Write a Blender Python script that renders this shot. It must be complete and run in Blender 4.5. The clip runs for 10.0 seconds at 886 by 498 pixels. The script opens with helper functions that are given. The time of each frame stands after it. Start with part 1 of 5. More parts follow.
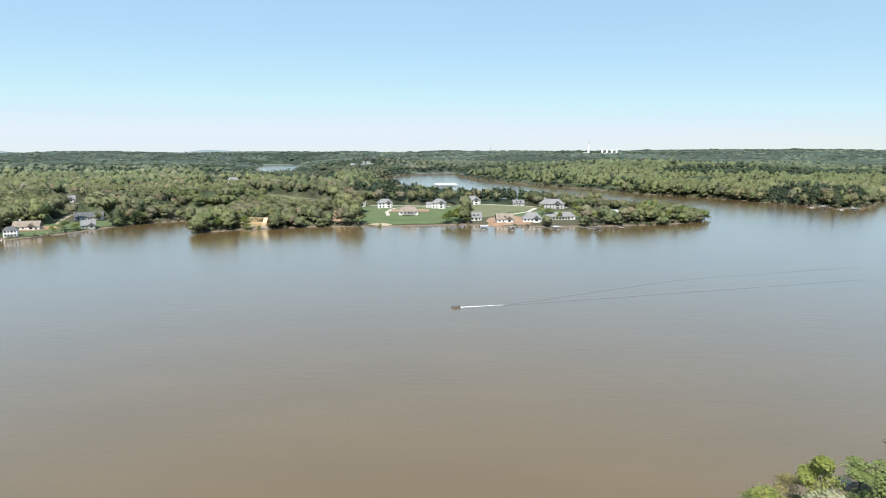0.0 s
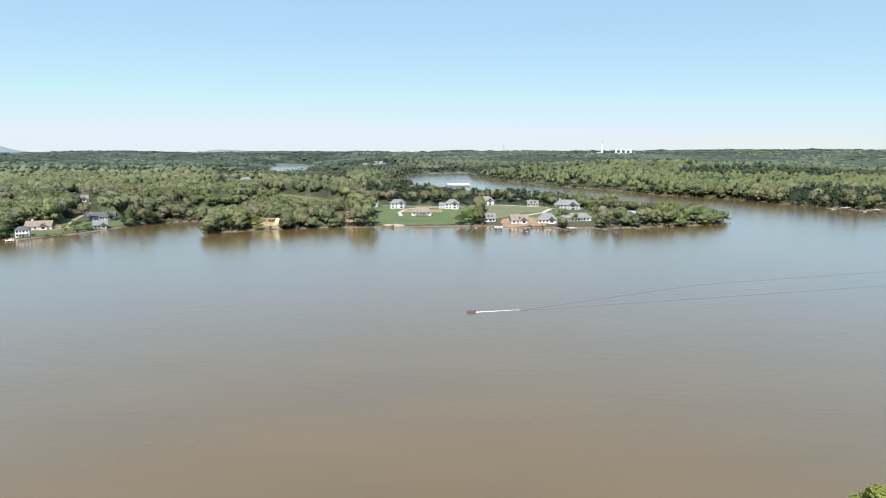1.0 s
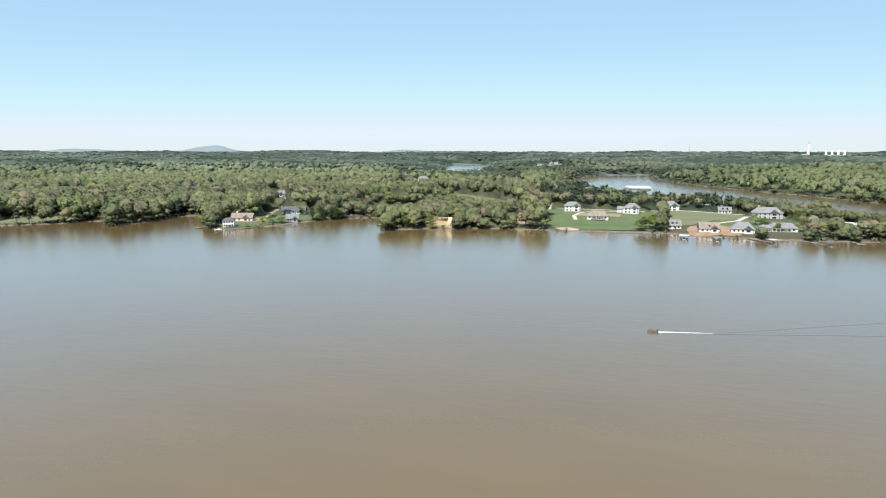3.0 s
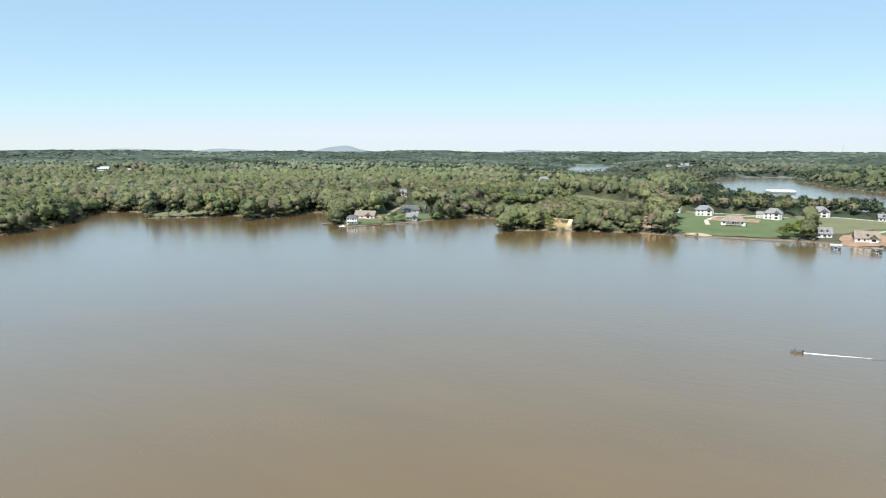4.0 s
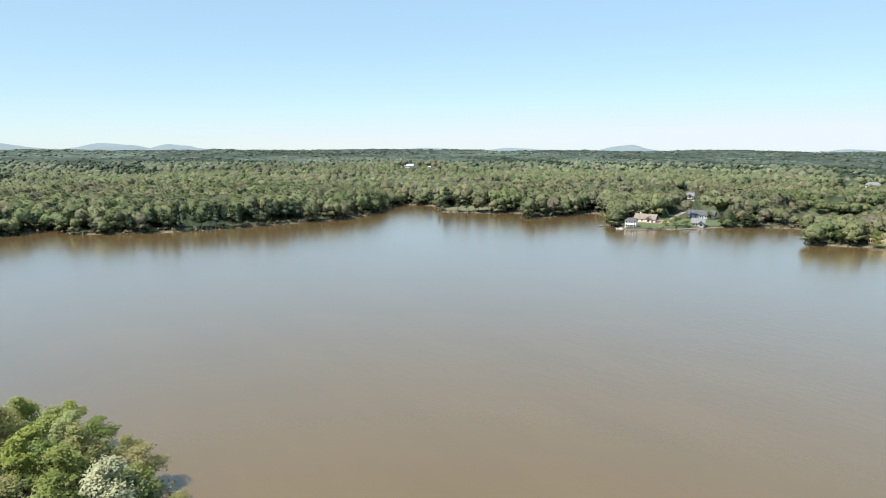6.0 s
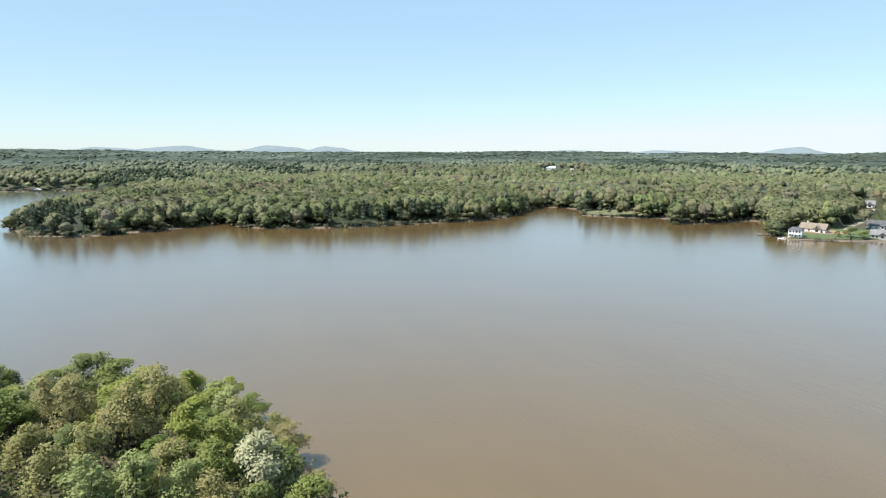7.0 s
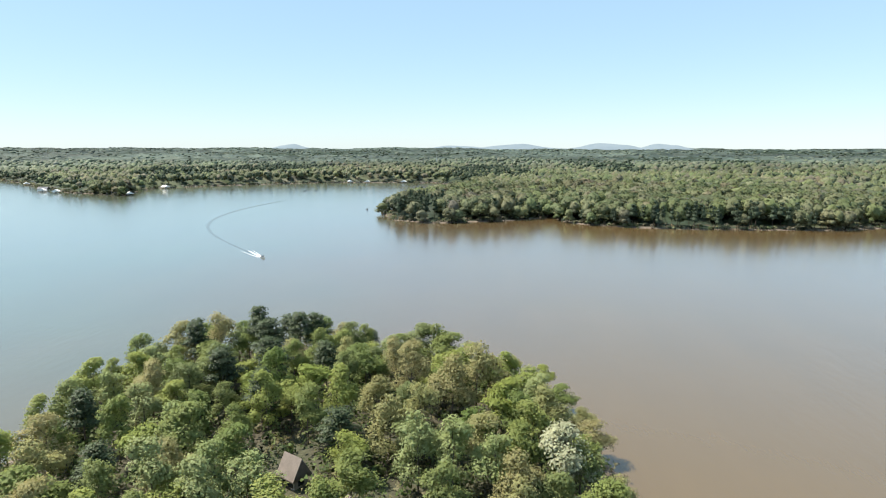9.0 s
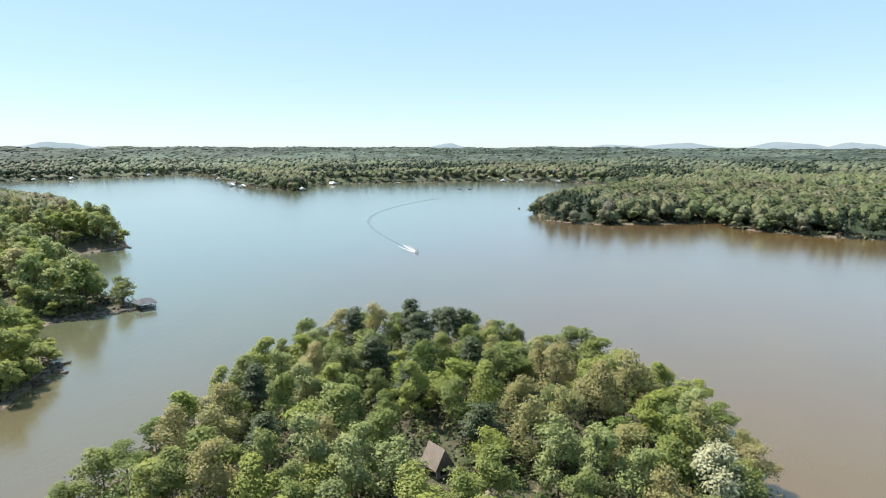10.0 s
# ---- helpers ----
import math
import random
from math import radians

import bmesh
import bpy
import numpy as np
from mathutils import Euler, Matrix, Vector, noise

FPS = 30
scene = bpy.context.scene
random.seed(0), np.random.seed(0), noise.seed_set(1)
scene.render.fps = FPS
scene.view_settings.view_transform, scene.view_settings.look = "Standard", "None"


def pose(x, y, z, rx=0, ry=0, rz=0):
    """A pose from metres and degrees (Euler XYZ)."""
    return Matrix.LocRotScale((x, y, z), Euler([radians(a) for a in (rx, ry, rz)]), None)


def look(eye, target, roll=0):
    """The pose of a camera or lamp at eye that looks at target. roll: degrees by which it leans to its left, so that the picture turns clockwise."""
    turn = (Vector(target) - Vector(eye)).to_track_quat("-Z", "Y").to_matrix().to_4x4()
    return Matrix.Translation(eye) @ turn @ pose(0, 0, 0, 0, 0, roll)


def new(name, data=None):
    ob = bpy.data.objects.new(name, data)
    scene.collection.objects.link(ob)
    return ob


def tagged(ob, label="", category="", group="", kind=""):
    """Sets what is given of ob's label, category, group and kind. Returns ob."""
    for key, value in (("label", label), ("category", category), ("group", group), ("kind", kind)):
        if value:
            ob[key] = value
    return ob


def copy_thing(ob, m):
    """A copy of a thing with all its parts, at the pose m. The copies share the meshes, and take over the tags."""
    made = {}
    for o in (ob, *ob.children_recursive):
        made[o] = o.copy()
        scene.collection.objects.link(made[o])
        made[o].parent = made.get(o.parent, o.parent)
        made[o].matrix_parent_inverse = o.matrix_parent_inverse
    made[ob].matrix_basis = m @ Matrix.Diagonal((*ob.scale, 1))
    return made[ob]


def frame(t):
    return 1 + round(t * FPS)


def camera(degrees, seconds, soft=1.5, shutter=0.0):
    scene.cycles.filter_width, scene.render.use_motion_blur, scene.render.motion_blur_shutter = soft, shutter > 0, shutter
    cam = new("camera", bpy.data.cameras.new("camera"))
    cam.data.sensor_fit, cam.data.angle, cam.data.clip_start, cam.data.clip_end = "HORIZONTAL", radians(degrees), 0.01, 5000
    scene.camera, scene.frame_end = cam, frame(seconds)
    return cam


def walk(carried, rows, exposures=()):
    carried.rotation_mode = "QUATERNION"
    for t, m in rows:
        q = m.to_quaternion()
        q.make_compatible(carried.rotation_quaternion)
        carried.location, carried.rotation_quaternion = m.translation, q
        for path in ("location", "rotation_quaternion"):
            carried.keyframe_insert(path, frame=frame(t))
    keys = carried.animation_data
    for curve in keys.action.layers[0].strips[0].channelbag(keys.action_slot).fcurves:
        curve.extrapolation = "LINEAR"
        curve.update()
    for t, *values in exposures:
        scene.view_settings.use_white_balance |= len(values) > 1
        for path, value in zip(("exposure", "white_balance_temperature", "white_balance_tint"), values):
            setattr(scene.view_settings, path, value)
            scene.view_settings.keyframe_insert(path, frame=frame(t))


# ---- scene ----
import functools

cam = camera(71.0, 10.0, soft=1.08)
# seconds, x, y, z, heading (left of north), pitch, roll
PATH = [
    (0, 0.00, 0.00, 75.18, -0.042, -9.090, -0.185),
    (0.5, -0.44, 4.67, 75.25, 0.393, -9.108, -0.181),
    (1, -1.49, 9.04, 75.18, 1.068, -9.100, -0.137),
    (1.5, -1.97, 13.38, 75.14, 2.971, -9.095, -0.175),
    (2, -2.11, 17.60, 75.14, 6.581, -9.096, -0.161),
    (2.5, -3.06, 22.17, 75.09, 11.404, -9.106, -0.053),
    (2.7, -3.74, 23.75, 74.99, 13.563, -9.084, 0.016),
    (3.8, -6.15, 31.23, 74.35, 25.768, -9.002, 0.082),
    (4, -6.21, 32.35, 74.34, 27.901, -9.037, 0.116),
    (4.5, -5.98, 33.39, 74.65, 32.986, -9.107, 0.106),
    (5, -6.50, 34.90, 75.00, 38.769, -9.127, 0.083),
    (5.5, -6.30, 35.20, 75.35, 46.336, -9.175, 0.108),
    (6, -5.75, 35.60, 75.45, 53.396, -9.172, 0.169),
    (6.2, -5.55, 35.75, 75.43, 56.046, -9.155, 0.175),
    (7.3, -5.30, 36.60, 75.08, 70.235, -9.093, 0.174),
    (7.5, -5.50, 36.80, 75.02, 72.932, -9.187, 0.094),
    (8, -6.05, 37.07, 74.91, 80.036, -9.227, 0.156),
    (8.5, -6.44, 36.82, 74.85, 87.857, -9.275, 0.187),
    (9, -6.31, 37.23, 74.77, 95.867, -9.304, 0.085),
    (9.5, -6.29, 37.47, 74.79, 103.050, -9.353, 0.144),
    (10, -6.18, 37.56, 74.87, 109.880, -9.398, 0.080),
]
# seconds, stops, kelvin, tint: it brightens and warms a little as it turns from the sunny north to the darker south-west
EXPOSURES = [(0, 0.59, 6550, 10.7), (4, 0.62, 6550, 10.7), (7, 0.72, 6610, 11.7), (10, 0.8, 6650, 12.4)]
walk(cam, [(t, Matrix.Translation((x, y, z)) @ pose(0, 0, 0, 0, 0, yaw) @ pose(0, 0, 0, 90 + pitch) @ pose(0, 0, 0, 0, 0, roll))
           for t, x, y, z, yaw, pitch, roll in PATH], exposures=EXPOSURES)

# ---------------------------------------------------------------- light
SUN_AZIMUTH, SUN_HEIGHT = 196.0, 57.0     # degrees clockwise from north (+y), degrees up
world = bpy.data.worlds.new("sky")
scene.world = world
world.use_nodes = True
wn = world.node_tree.nodes
sky = wn.new("ShaderNodeTexSky")
sky.sky_type = "NISHITA"
sky.sun_disc = False
sky.sun_elevation = radians(SUN_HEIGHT)
sky.sun_rotation = radians(360 - SUN_AZIMUTH)
sky.altitude = 200
sky.air_density, sky.dust_density, sky.ozone_density = 1.0, 0.15, 1.9
veil = wn.new("ShaderNodeMix")      # thin spring haze evens the sky out
veil.data_type = "RGBA"
veil.inputs[0].default_value = 0.67
veil.inputs[7].default_value = (2.02, 3.27, 4.15, 1)
world.node_tree.links.new(sky.outputs[0], veil.inputs[6])
haze = wn.new("ShaderNodeMix")      # and keeps its foot from growing brighter than a pale blue-white
haze.data_type, haze.blend_type = "RGBA", "DARKEN"
haze.inputs[0].default_value = 1.0
haze.inputs[7].default_value = (3.98, 4.5, 5.0, 1)
world.node_tree.links.new(veil.outputs[2], haze.inputs[6])
world.node_tree.links.new(haze.outputs[2], wn["Background"].inputs[0])
wn["Background"].inputs[1].default_value = 0.13
sun = new("sun", bpy.data.lights.new("sun", "SUN"))
sun.data.energy, sun.data.angle, sun.data.color = 4.9, radians(0.55), (1.0, 0.96, 0.88)
_a, _e = radians(SUN_AZIMUTH), radians(SUN_HEIGHT)
sun.matrix_world = look((0, 0, 300), (-math.sin(_a) * math.cos(_e), -math.cos(_a) * math.cos(_e), 300 - math.sin(_e)))

# ---------------------------------------------------------------- materials


def material(name):
    m = bpy.data.materials.new(name)
    m.use_nodes = True
    return m, m.node_tree.nodes, m.node_tree.links, m.node_tree.nodes["Principled BSDF"]


def noise_node(n, l, scale, detail=4.0, coord="Object", stretch=None):
    c = n.new("ShaderNodeTexCoord")
    t = n.new("ShaderNodeTexNoise")
    t.inputs["Scale"].default_value, t.inputs["Detail"].default_value = scale, detail
    src = c.outputs[coord]
    if stretch:
        mp = n.new("ShaderNodeMapping")
        mp.inputs["Scale"].default_value = stretch
        l.new(src, mp.inputs["Vector"])
        src = mp.outputs[0]
    l.new(src, t.inputs["Vector"])
    return t.outputs["Fac"]


def ramp(n, l, fac, stops):
    r = n.new("ShaderNodeValToRGB")
    while len(r.color_ramp.elements) < len(stops):
        r.color_ramp.elements.new(0.5)
    for el, (p, c) in zip(r.color_ramp.elements, stops):
        el.position, el.color = p, (*c, 1)
    l.new(fac, r.inputs[0])
    return r.outputs[0]


def mixed(n, l, kind, fac, a, b):
    m = n.new("ShaderNodeMix")
    m.data_type, m.blend_type = "RGBA", kind
    for slot, v in ((0, fac), (6, a), (7, b)):
        if isinstance(v, bpy.types.NodeSocket):
            l.new(v, m.inputs[slot])
        else:
            m.inputs[slot].default_value = v if slot == 0 else (*v, 1)
    return m.outputs[2]


def bumped(n, l, bsdf, height, strength, distance):
    b = n.new("ShaderNodeBump")
    b.inputs["Strength"].default_value, b.inputs["Distance"].default_value = strength, distance
    l.new(height, b.inputs["Height"])
    l.new(b.outputs[0], bsdf.inputs["Normal"])


def plain(name, low, high, scale=1.5, rough=0.7, bump=0.0, metal=0.0, fine=None):
    """A surface whose colour wanders between two tones at two scales."""
    m, n, l, b = material(name)
    c = ramp(n, l, noise_node(n, l, scale), [(0.3, low), (0.7, high)])
    g = ramp(n, l, noise_node(n, l, (fine or scale * 9)), [(0.25, (0.82, 0.82, 0.82)), (0.75, (1, 1, 1))])
    l.new(mixed(n, l, "MULTIPLY", 1.0, c, g), b.inputs["Base Color"])
    b.inputs["Roughness"].default_value, b.inputs["Metallic"].default_value = rough, metal
    if bump:
        bumped(n, l, b, noise_node(n, l, scale * 6), 0.6, bump)
    return m


def foliage(name, tones, through_leaf=0.48, tint=False):
    """Leaves: each tree takes its own tone, each tuft wanders round it; some light comes through."""
    m, n, l, b = material(name)
    if tint:
        a = n.new("ShaderNodeAttribute")
        a.attribute_name = "tint"
        base = a.outputs["Color"]
    else:
        o = n.new("ShaderNodeObjectInfo")
        base = ramp(n, l, o.outputs["Random"], [(i / max(1, len(tones) - 1), c) for i, c in enumerate(tones)])
    g = n.new("ShaderNodeNewGeometry")
    tuft = ramp(n, l, g.outputs["Random Per Island"], [(0.0, (0.93, 0.93, 0.9)), (1.0, (1.08, 1.07, 1.05))])
    col = mixed(n, l, "MULTIPLY", 1.0, base, tuft)
    wide = ramp(n, l, noise_node(n, l, 0.5 if tint else 0.35, 4), [(0.3, (0.8, 0.81, 0.77)), (0.7, (1.18, 1.15, 1.1))] if tint else [(0.3, (0.85, 0.86, 0.82)), (0.7, (1.12, 1.1, 1.06))])
    col = mixed(n, l, "MULTIPLY", 1.0, col, wide)
    l.new(col, b.inputs["Base Color"])
    b.inputs["Roughness"].default_value = 0.6
    b.inputs["Specular IOR Level"].default_value = 0.25
    t = n.new("ShaderNodeBsdfTranslucent")
    # each leaf spray leans with the clump that it grows on
    lean = n.new("ShaderNodeAttribute")
    lean.attribute_name = "lean"
    turn = n.new("ShaderNodeVectorTransform")
    turn.vector_type, turn.convert_from, turn.convert_to = "NORMAL", "OBJECT", "WORLD"
    l.new(lean.outputs["Vector"], turn.inputs[0])
    facing = turn.outputs[0]
    if tint:
        # the sprays of a crown, finer than the mesh
        rough = n.new("ShaderNodeBump")
        rough.inputs["Strength"].default_value, rough.inputs["Distance"].default_value = 0.5, 1.6
        l.new(noise_node(n, l, 0.55, 4), rough.inputs["Height"])
        l.new(facing, rough.inputs["Normal"])
        facing = rough.outputs[0]
    l.new(facing, b.inputs["Normal"])
    l.new(facing, t.inputs["Normal"])
    l.new(col, t.inputs["Color"])
    x = n.new("ShaderNodeMixShader")
    x.inputs[0].default_value = through_leaf
    l.new(b.outputs[0], x.inputs[1])
    l.new(t.outputs[0], x.inputs[2])
    l.new(x.outputs[0], n["Material Output"].inputs["Surface"])
    return m


def make_water():
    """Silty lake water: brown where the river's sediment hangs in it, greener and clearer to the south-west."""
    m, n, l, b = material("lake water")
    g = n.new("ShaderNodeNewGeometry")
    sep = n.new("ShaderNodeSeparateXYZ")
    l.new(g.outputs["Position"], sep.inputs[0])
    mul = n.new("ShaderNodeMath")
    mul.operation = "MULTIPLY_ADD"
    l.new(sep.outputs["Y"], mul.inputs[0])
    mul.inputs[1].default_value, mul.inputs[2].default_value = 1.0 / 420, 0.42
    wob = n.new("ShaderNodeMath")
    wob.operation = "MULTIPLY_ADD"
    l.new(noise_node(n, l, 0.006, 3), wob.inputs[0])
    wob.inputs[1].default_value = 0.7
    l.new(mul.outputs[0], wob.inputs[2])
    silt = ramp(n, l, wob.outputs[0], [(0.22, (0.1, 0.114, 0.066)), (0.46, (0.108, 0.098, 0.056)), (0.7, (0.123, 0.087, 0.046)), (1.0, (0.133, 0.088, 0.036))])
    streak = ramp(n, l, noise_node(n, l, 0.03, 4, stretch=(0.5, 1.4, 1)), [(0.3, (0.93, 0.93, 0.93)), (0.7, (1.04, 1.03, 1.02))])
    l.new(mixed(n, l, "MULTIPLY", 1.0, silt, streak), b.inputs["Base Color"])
    b.inputs["IOR"].default_value = 1.6
    b.inputs["Roughness"].default_value = 0.16
    # the calm film between the ripples
    b.inputs["Coat Weight"].default_value = 0.74
    b.inputs["Coat IOR"].default_value = 1.33
    b.inputs["Coat Roughness"].default_value = 0.18
    add = n.new("ShaderNodeMath")
    add.operation = "MULTIPLY_ADD"
    # small wind waves, with calmer and rougher patches
    patch = ramp(n, l, noise_node(n, l, 0.012, 3, stretch=(1, 2, 1)), [(0.35, (0.25, 0.25, 0.25)), (0.68, (1, 1, 1))])
    l.new(noise_node(n, l, 0.55, 3, stretch=(0.45, 1.5, 1)), add.inputs[0])
    l.new(patch, add.inputs[1])
    l.new(noise_node(n, l, 0.2, 3, stretch=(0.55, 1.35, 1)), add.inputs[2])
    bumped(n, l, b, add.outputs[0], 0.25, 0.2)
    # the film rides on longer, lower waves that run before the wind
    swell = n.new("ShaderNodeBump")
    swell.inputs["Strength"].default_value, swell.inputs["Distance"].default_value = 0.25, 0.4
    l.new(noise_node(n, l, 0.26, 2, stretch=(0.4, 1.5, 1)), swell.inputs["Height"])
    l.new(swell.outputs[0], b.inputs["Coat Normal"])
    return m


def make_ground():
    """Leaf litter and thin grass; bare red-brown bank along the waterline."""
    m, n, l, b = material("forest floor")
    litter = ramp(n, l, noise_node(n, l, 0.05, 6), [(0.3, (0.06, 0.048, 0.03)), (0.5, (0.065, 0.06, 0.033)), (0.7, (0.055, 0.066, 0.03))])
    fine = ramp(n, l, noise_node(n, l, 1.2, 4), [(0.3, (0.7, 0.7, 0.7)), (0.7, (1.2, 1.2, 1.2))])
    litter = mixed(n, l, "MULTIPLY", 1.0, litter, fine)
    bank = ramp(n, l, noise_node(n, l, 0.25, 4), [(0.35, (0.11, 0.085, 0.06)), (0.65, (0.2, 0.155, 0.115))])
    g = n.new("ShaderNodeNewGeometry")
    sep = n.new("ShaderNodeSeparateXYZ")
    l.new(g.outputs["Position"], sep.inputs[0])
    f = n.new("ShaderNodeMapRange")
    f.inputs["From Min"].default_value, f.inputs["From Max"].default_value = 0.5, 1.1
    l.new(sep.outputs["Z"], f.inputs["Value"])
    # farther off the ground takes the woods' blue-green tone, haze painted in
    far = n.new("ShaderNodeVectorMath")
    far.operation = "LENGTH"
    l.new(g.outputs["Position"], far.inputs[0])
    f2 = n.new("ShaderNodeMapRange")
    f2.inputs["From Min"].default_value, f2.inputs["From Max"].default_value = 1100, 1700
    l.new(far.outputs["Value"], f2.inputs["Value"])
    hazy_floor = ramp(n, l, noise_node(n, l, 0.012, 6), [(0.3, (0.07, 0.1, 0.09)), (0.5, (0.09, 0.12, 0.105)), (0.7, (0.11, 0.135, 0.115))])
    litter = mixed(n, l, "MIX", f2.outputs[0], litter, hazy_floor)
    l.new(mixed(n, l, "MIX", f.outputs[0], bank, litter), b.inputs["Base Color"])
    b.inputs["Roughness"].default_value = 0.95
    bumped(n, l, b, noise_node(n, l, 0.8, 5), 0.8, 0.4)
    return m


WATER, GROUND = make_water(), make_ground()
LEAF_TINT = foliage("woodland leaves", None, 0.56, tint=True)
LEAF_GREEN = foliage("fresh green leaves", [(0.228, 0.314, 0.0935), (0.268, 0.341, 0.116), (0.325, 0.385, 0.127), (0.285, 0.341, 0.154)], 0.6)
LEAF_LIME = foliage("lime green leaves", [(0.41, 0.473, 0.132), (0.433, 0.484, 0.165), (0.365, 0.451, 0.121)], 0.62)
LEAF_TAN = foliage("budding tan leaves", [(0.43, 0.425, 0.2), (0.48, 0.435, 0.22), (0.41, 0.43, 0.185), (0.47, 0.425, 0.22)], 0.6)
LEAF_PALE = foliage("pale grey-green leaves", [(0.4, 0.475, 0.2), (0.45, 0.51, 0.25), (0.36, 0.45, 0.18)], 0.6)
LEAF_WHITE = foliage("white blossom", [(0.62, 0.64, 0.44), (0.67, 0.68, 0.5)], 0.6)
LEAF_PINE = foliage("pine needles", [(0.05, 0.074, 0.034), (0.06, 0.086, 0.04), (0.07, 0.096, 0.046)], 0.15)
BARK = plain("grey-brown bark", (0.07, 0.055, 0.042), (0.16, 0.135, 0.11), 1.2, 0.95, 0.03)
GRASS = plain("mown grass", (0.066, 0.1, 0.036), (0.1, 0.132, 0.052), 0.06, 0.95, 0.05, fine=1.2)
FIELD = plain("meadow grass", (0.115, 0.128, 0.06), (0.16, 0.16, 0.085), 0.04, 0.95, 0.05, fine=0.9)
SOIL = plain("red clay soil", (0.22, 0.135, 0.085), (0.34, 0.23, 0.155), 0.12, 0.95, 0.05, fine=1.0)
GRAVEL = plain("tan gravel", (0.24, 0.21, 0.15), (0.33, 0.29, 0.22), 0.15, 0.95, fine=1.5)
SAND = plain("pale sand", (0.3, 0.24, 0.165), (0.4, 0.33, 0.24), 0.2, 0.95, fine=1.5)
CONCRETE = plain("pale concrete", (0.42, 0.39, 0.33), (0.52, 0.48, 0.42), 0.3, 0.85, fine=2.5)
SIDING = plain("white painted siding", (0.74, 0.73, 0.7), (0.82, 0.81, 0.79), 0.3, 0.6, fine=4)
SIDING_GREY = plain("grey siding", (0.4, 0.41, 0.41), (0.5, 0.5, 0.49), 0.3, 0.65, fine=4)
BRICK_RED = plain("red brick", (0.28, 0.13, 0.085), (0.36, 0.18, 0.12), 0.6, 0.9, fine=6)
SHINGLE = plain("grey asphalt shingles", (0.17, 0.17, 0.175), (0.25, 0.25, 0.255), 0.5, 0.9, 0.02, fine=3)
SHINGLE_BROWN = plain("brown asphalt shingles", (0.2, 0.165, 0.13), (0.29, 0.24, 0.2), 0.5, 0.9, 0.02, fine=3)
SHINGLE_DARK = plain("dark slate shingles", (0.07, 0.075, 0.085), (0.12, 0.125, 0.135), 0.5, 0.85, 0.02, fine=3)
SHEET = plain("pale metal sheet", (0.55, 0.58, 0.6), (0.66, 0.69, 0.7), 0.4, 0.4, metal=0.3, fine=3)
TIMBER = plain("raw yellow timber", (0.56, 0.42, 0.23), (0.72, 0.57, 0.36), 0.7, 0.8, fine=6)
PLANK = plain("weathered grey planks", (0.2, 0.17, 0.14), (0.33, 0.29, 0.25), 0.8, 0.85, 0.01, fine=5)
PLANK_DARK = plain("dark stained wood", (0.05, 0.042, 0.035), (0.09, 0.075, 0.06), 0.8, 0.8, 0.01, fine=5)
GLASS_DARK = plain("dark window glass", (0.02, 0.025, 0.03), (0.035, 0.04, 0.045), 0.5, 0.08)
HULL_WHITE = plain("white gelcoat", (0.72, 0.73, 0.74), (0.8, 0.81, 0.82), 0.5, 0.25, fine=4)
HULL_DARK = plain("dark blue gelcoat", (0.02, 0.03, 0.05), (0.035, 0.045, 0.07), 0.5, 0.25, fine=4)
VINYL = plain("grey vinyl", (0.12, 0.12, 0.13), (0.2, 0.2, 0.2), 2, 0.6)
MOTOR_BLACK = plain("black engine cowling", (0.012, 0.012, 0.014), (0.02, 0.02, 0.022), 2, 0.3)
CANVAS = plain("faded blue canvas", (0.1, 0.17, 0.28), (0.16, 0.24, 0.36), 0.8, 0.8, fine=5)
ROCK = plain("grey rip-rap rock", (0.09, 0.075, 0.06), (0.17, 0.145, 0.12), 0.7, 0.95, 0.05, fine=4)
STEEL = plain("galvanised steel", (0.4, 0.41, 0.42), (0.5, 0.51, 0.52), 0.3, 0.5, metal=0.6)
FOAM = plain("white foam", (0.55, 0.55, 0.53), (0.85, 0.86, 0.86), 0.9, 0.8, fine=3)


def make_ripple(name, low, high, coat=0.5):
    m, n, l, b = material(name)
    c = ramp(n, l, noise_node(n, l, 0.2, 4), [(0.3, low), (0.7, high)])
    l.new(c, b.inputs["Base Color"])
    b.inputs["IOR"].default_value, b.inputs["Roughness"].default_value = 1.6, 0.15
    b.inputs["Coat Weight"].default_value, b.inputs["Coat IOR"].default_value, b.inputs["Coat Roughness"].default_value = coat, 1.33, 0.12
    bumped(n, l, b, noise_node(n, l, 1.2, 3), 0.25, 0.2)
    return m


RIPPLE = make_ripple("ruffled wake water", (0.09, 0.076, 0.05), (0.12, 0.094, 0.06))
RIPPLE_BAY = make_ripple("dark smooth wake water", (0.075, 0.094, 0.086), (0.098, 0.115, 0.102), 0.12)


def make_hills():
    """Stands for ridges tens of kilometres off: haze painted blue, with an added glow."""
    m, n, l, b = material("far ridges in painted haze")
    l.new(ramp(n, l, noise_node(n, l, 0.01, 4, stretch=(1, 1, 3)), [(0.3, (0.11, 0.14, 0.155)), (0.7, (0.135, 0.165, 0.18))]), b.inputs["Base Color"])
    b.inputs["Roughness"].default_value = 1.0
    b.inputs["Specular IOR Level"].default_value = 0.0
    # faint emission stands in for the brightness of the hazy air
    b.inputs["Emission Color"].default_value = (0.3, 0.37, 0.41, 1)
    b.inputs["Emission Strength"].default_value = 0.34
    return m


HILLS = make_hills()

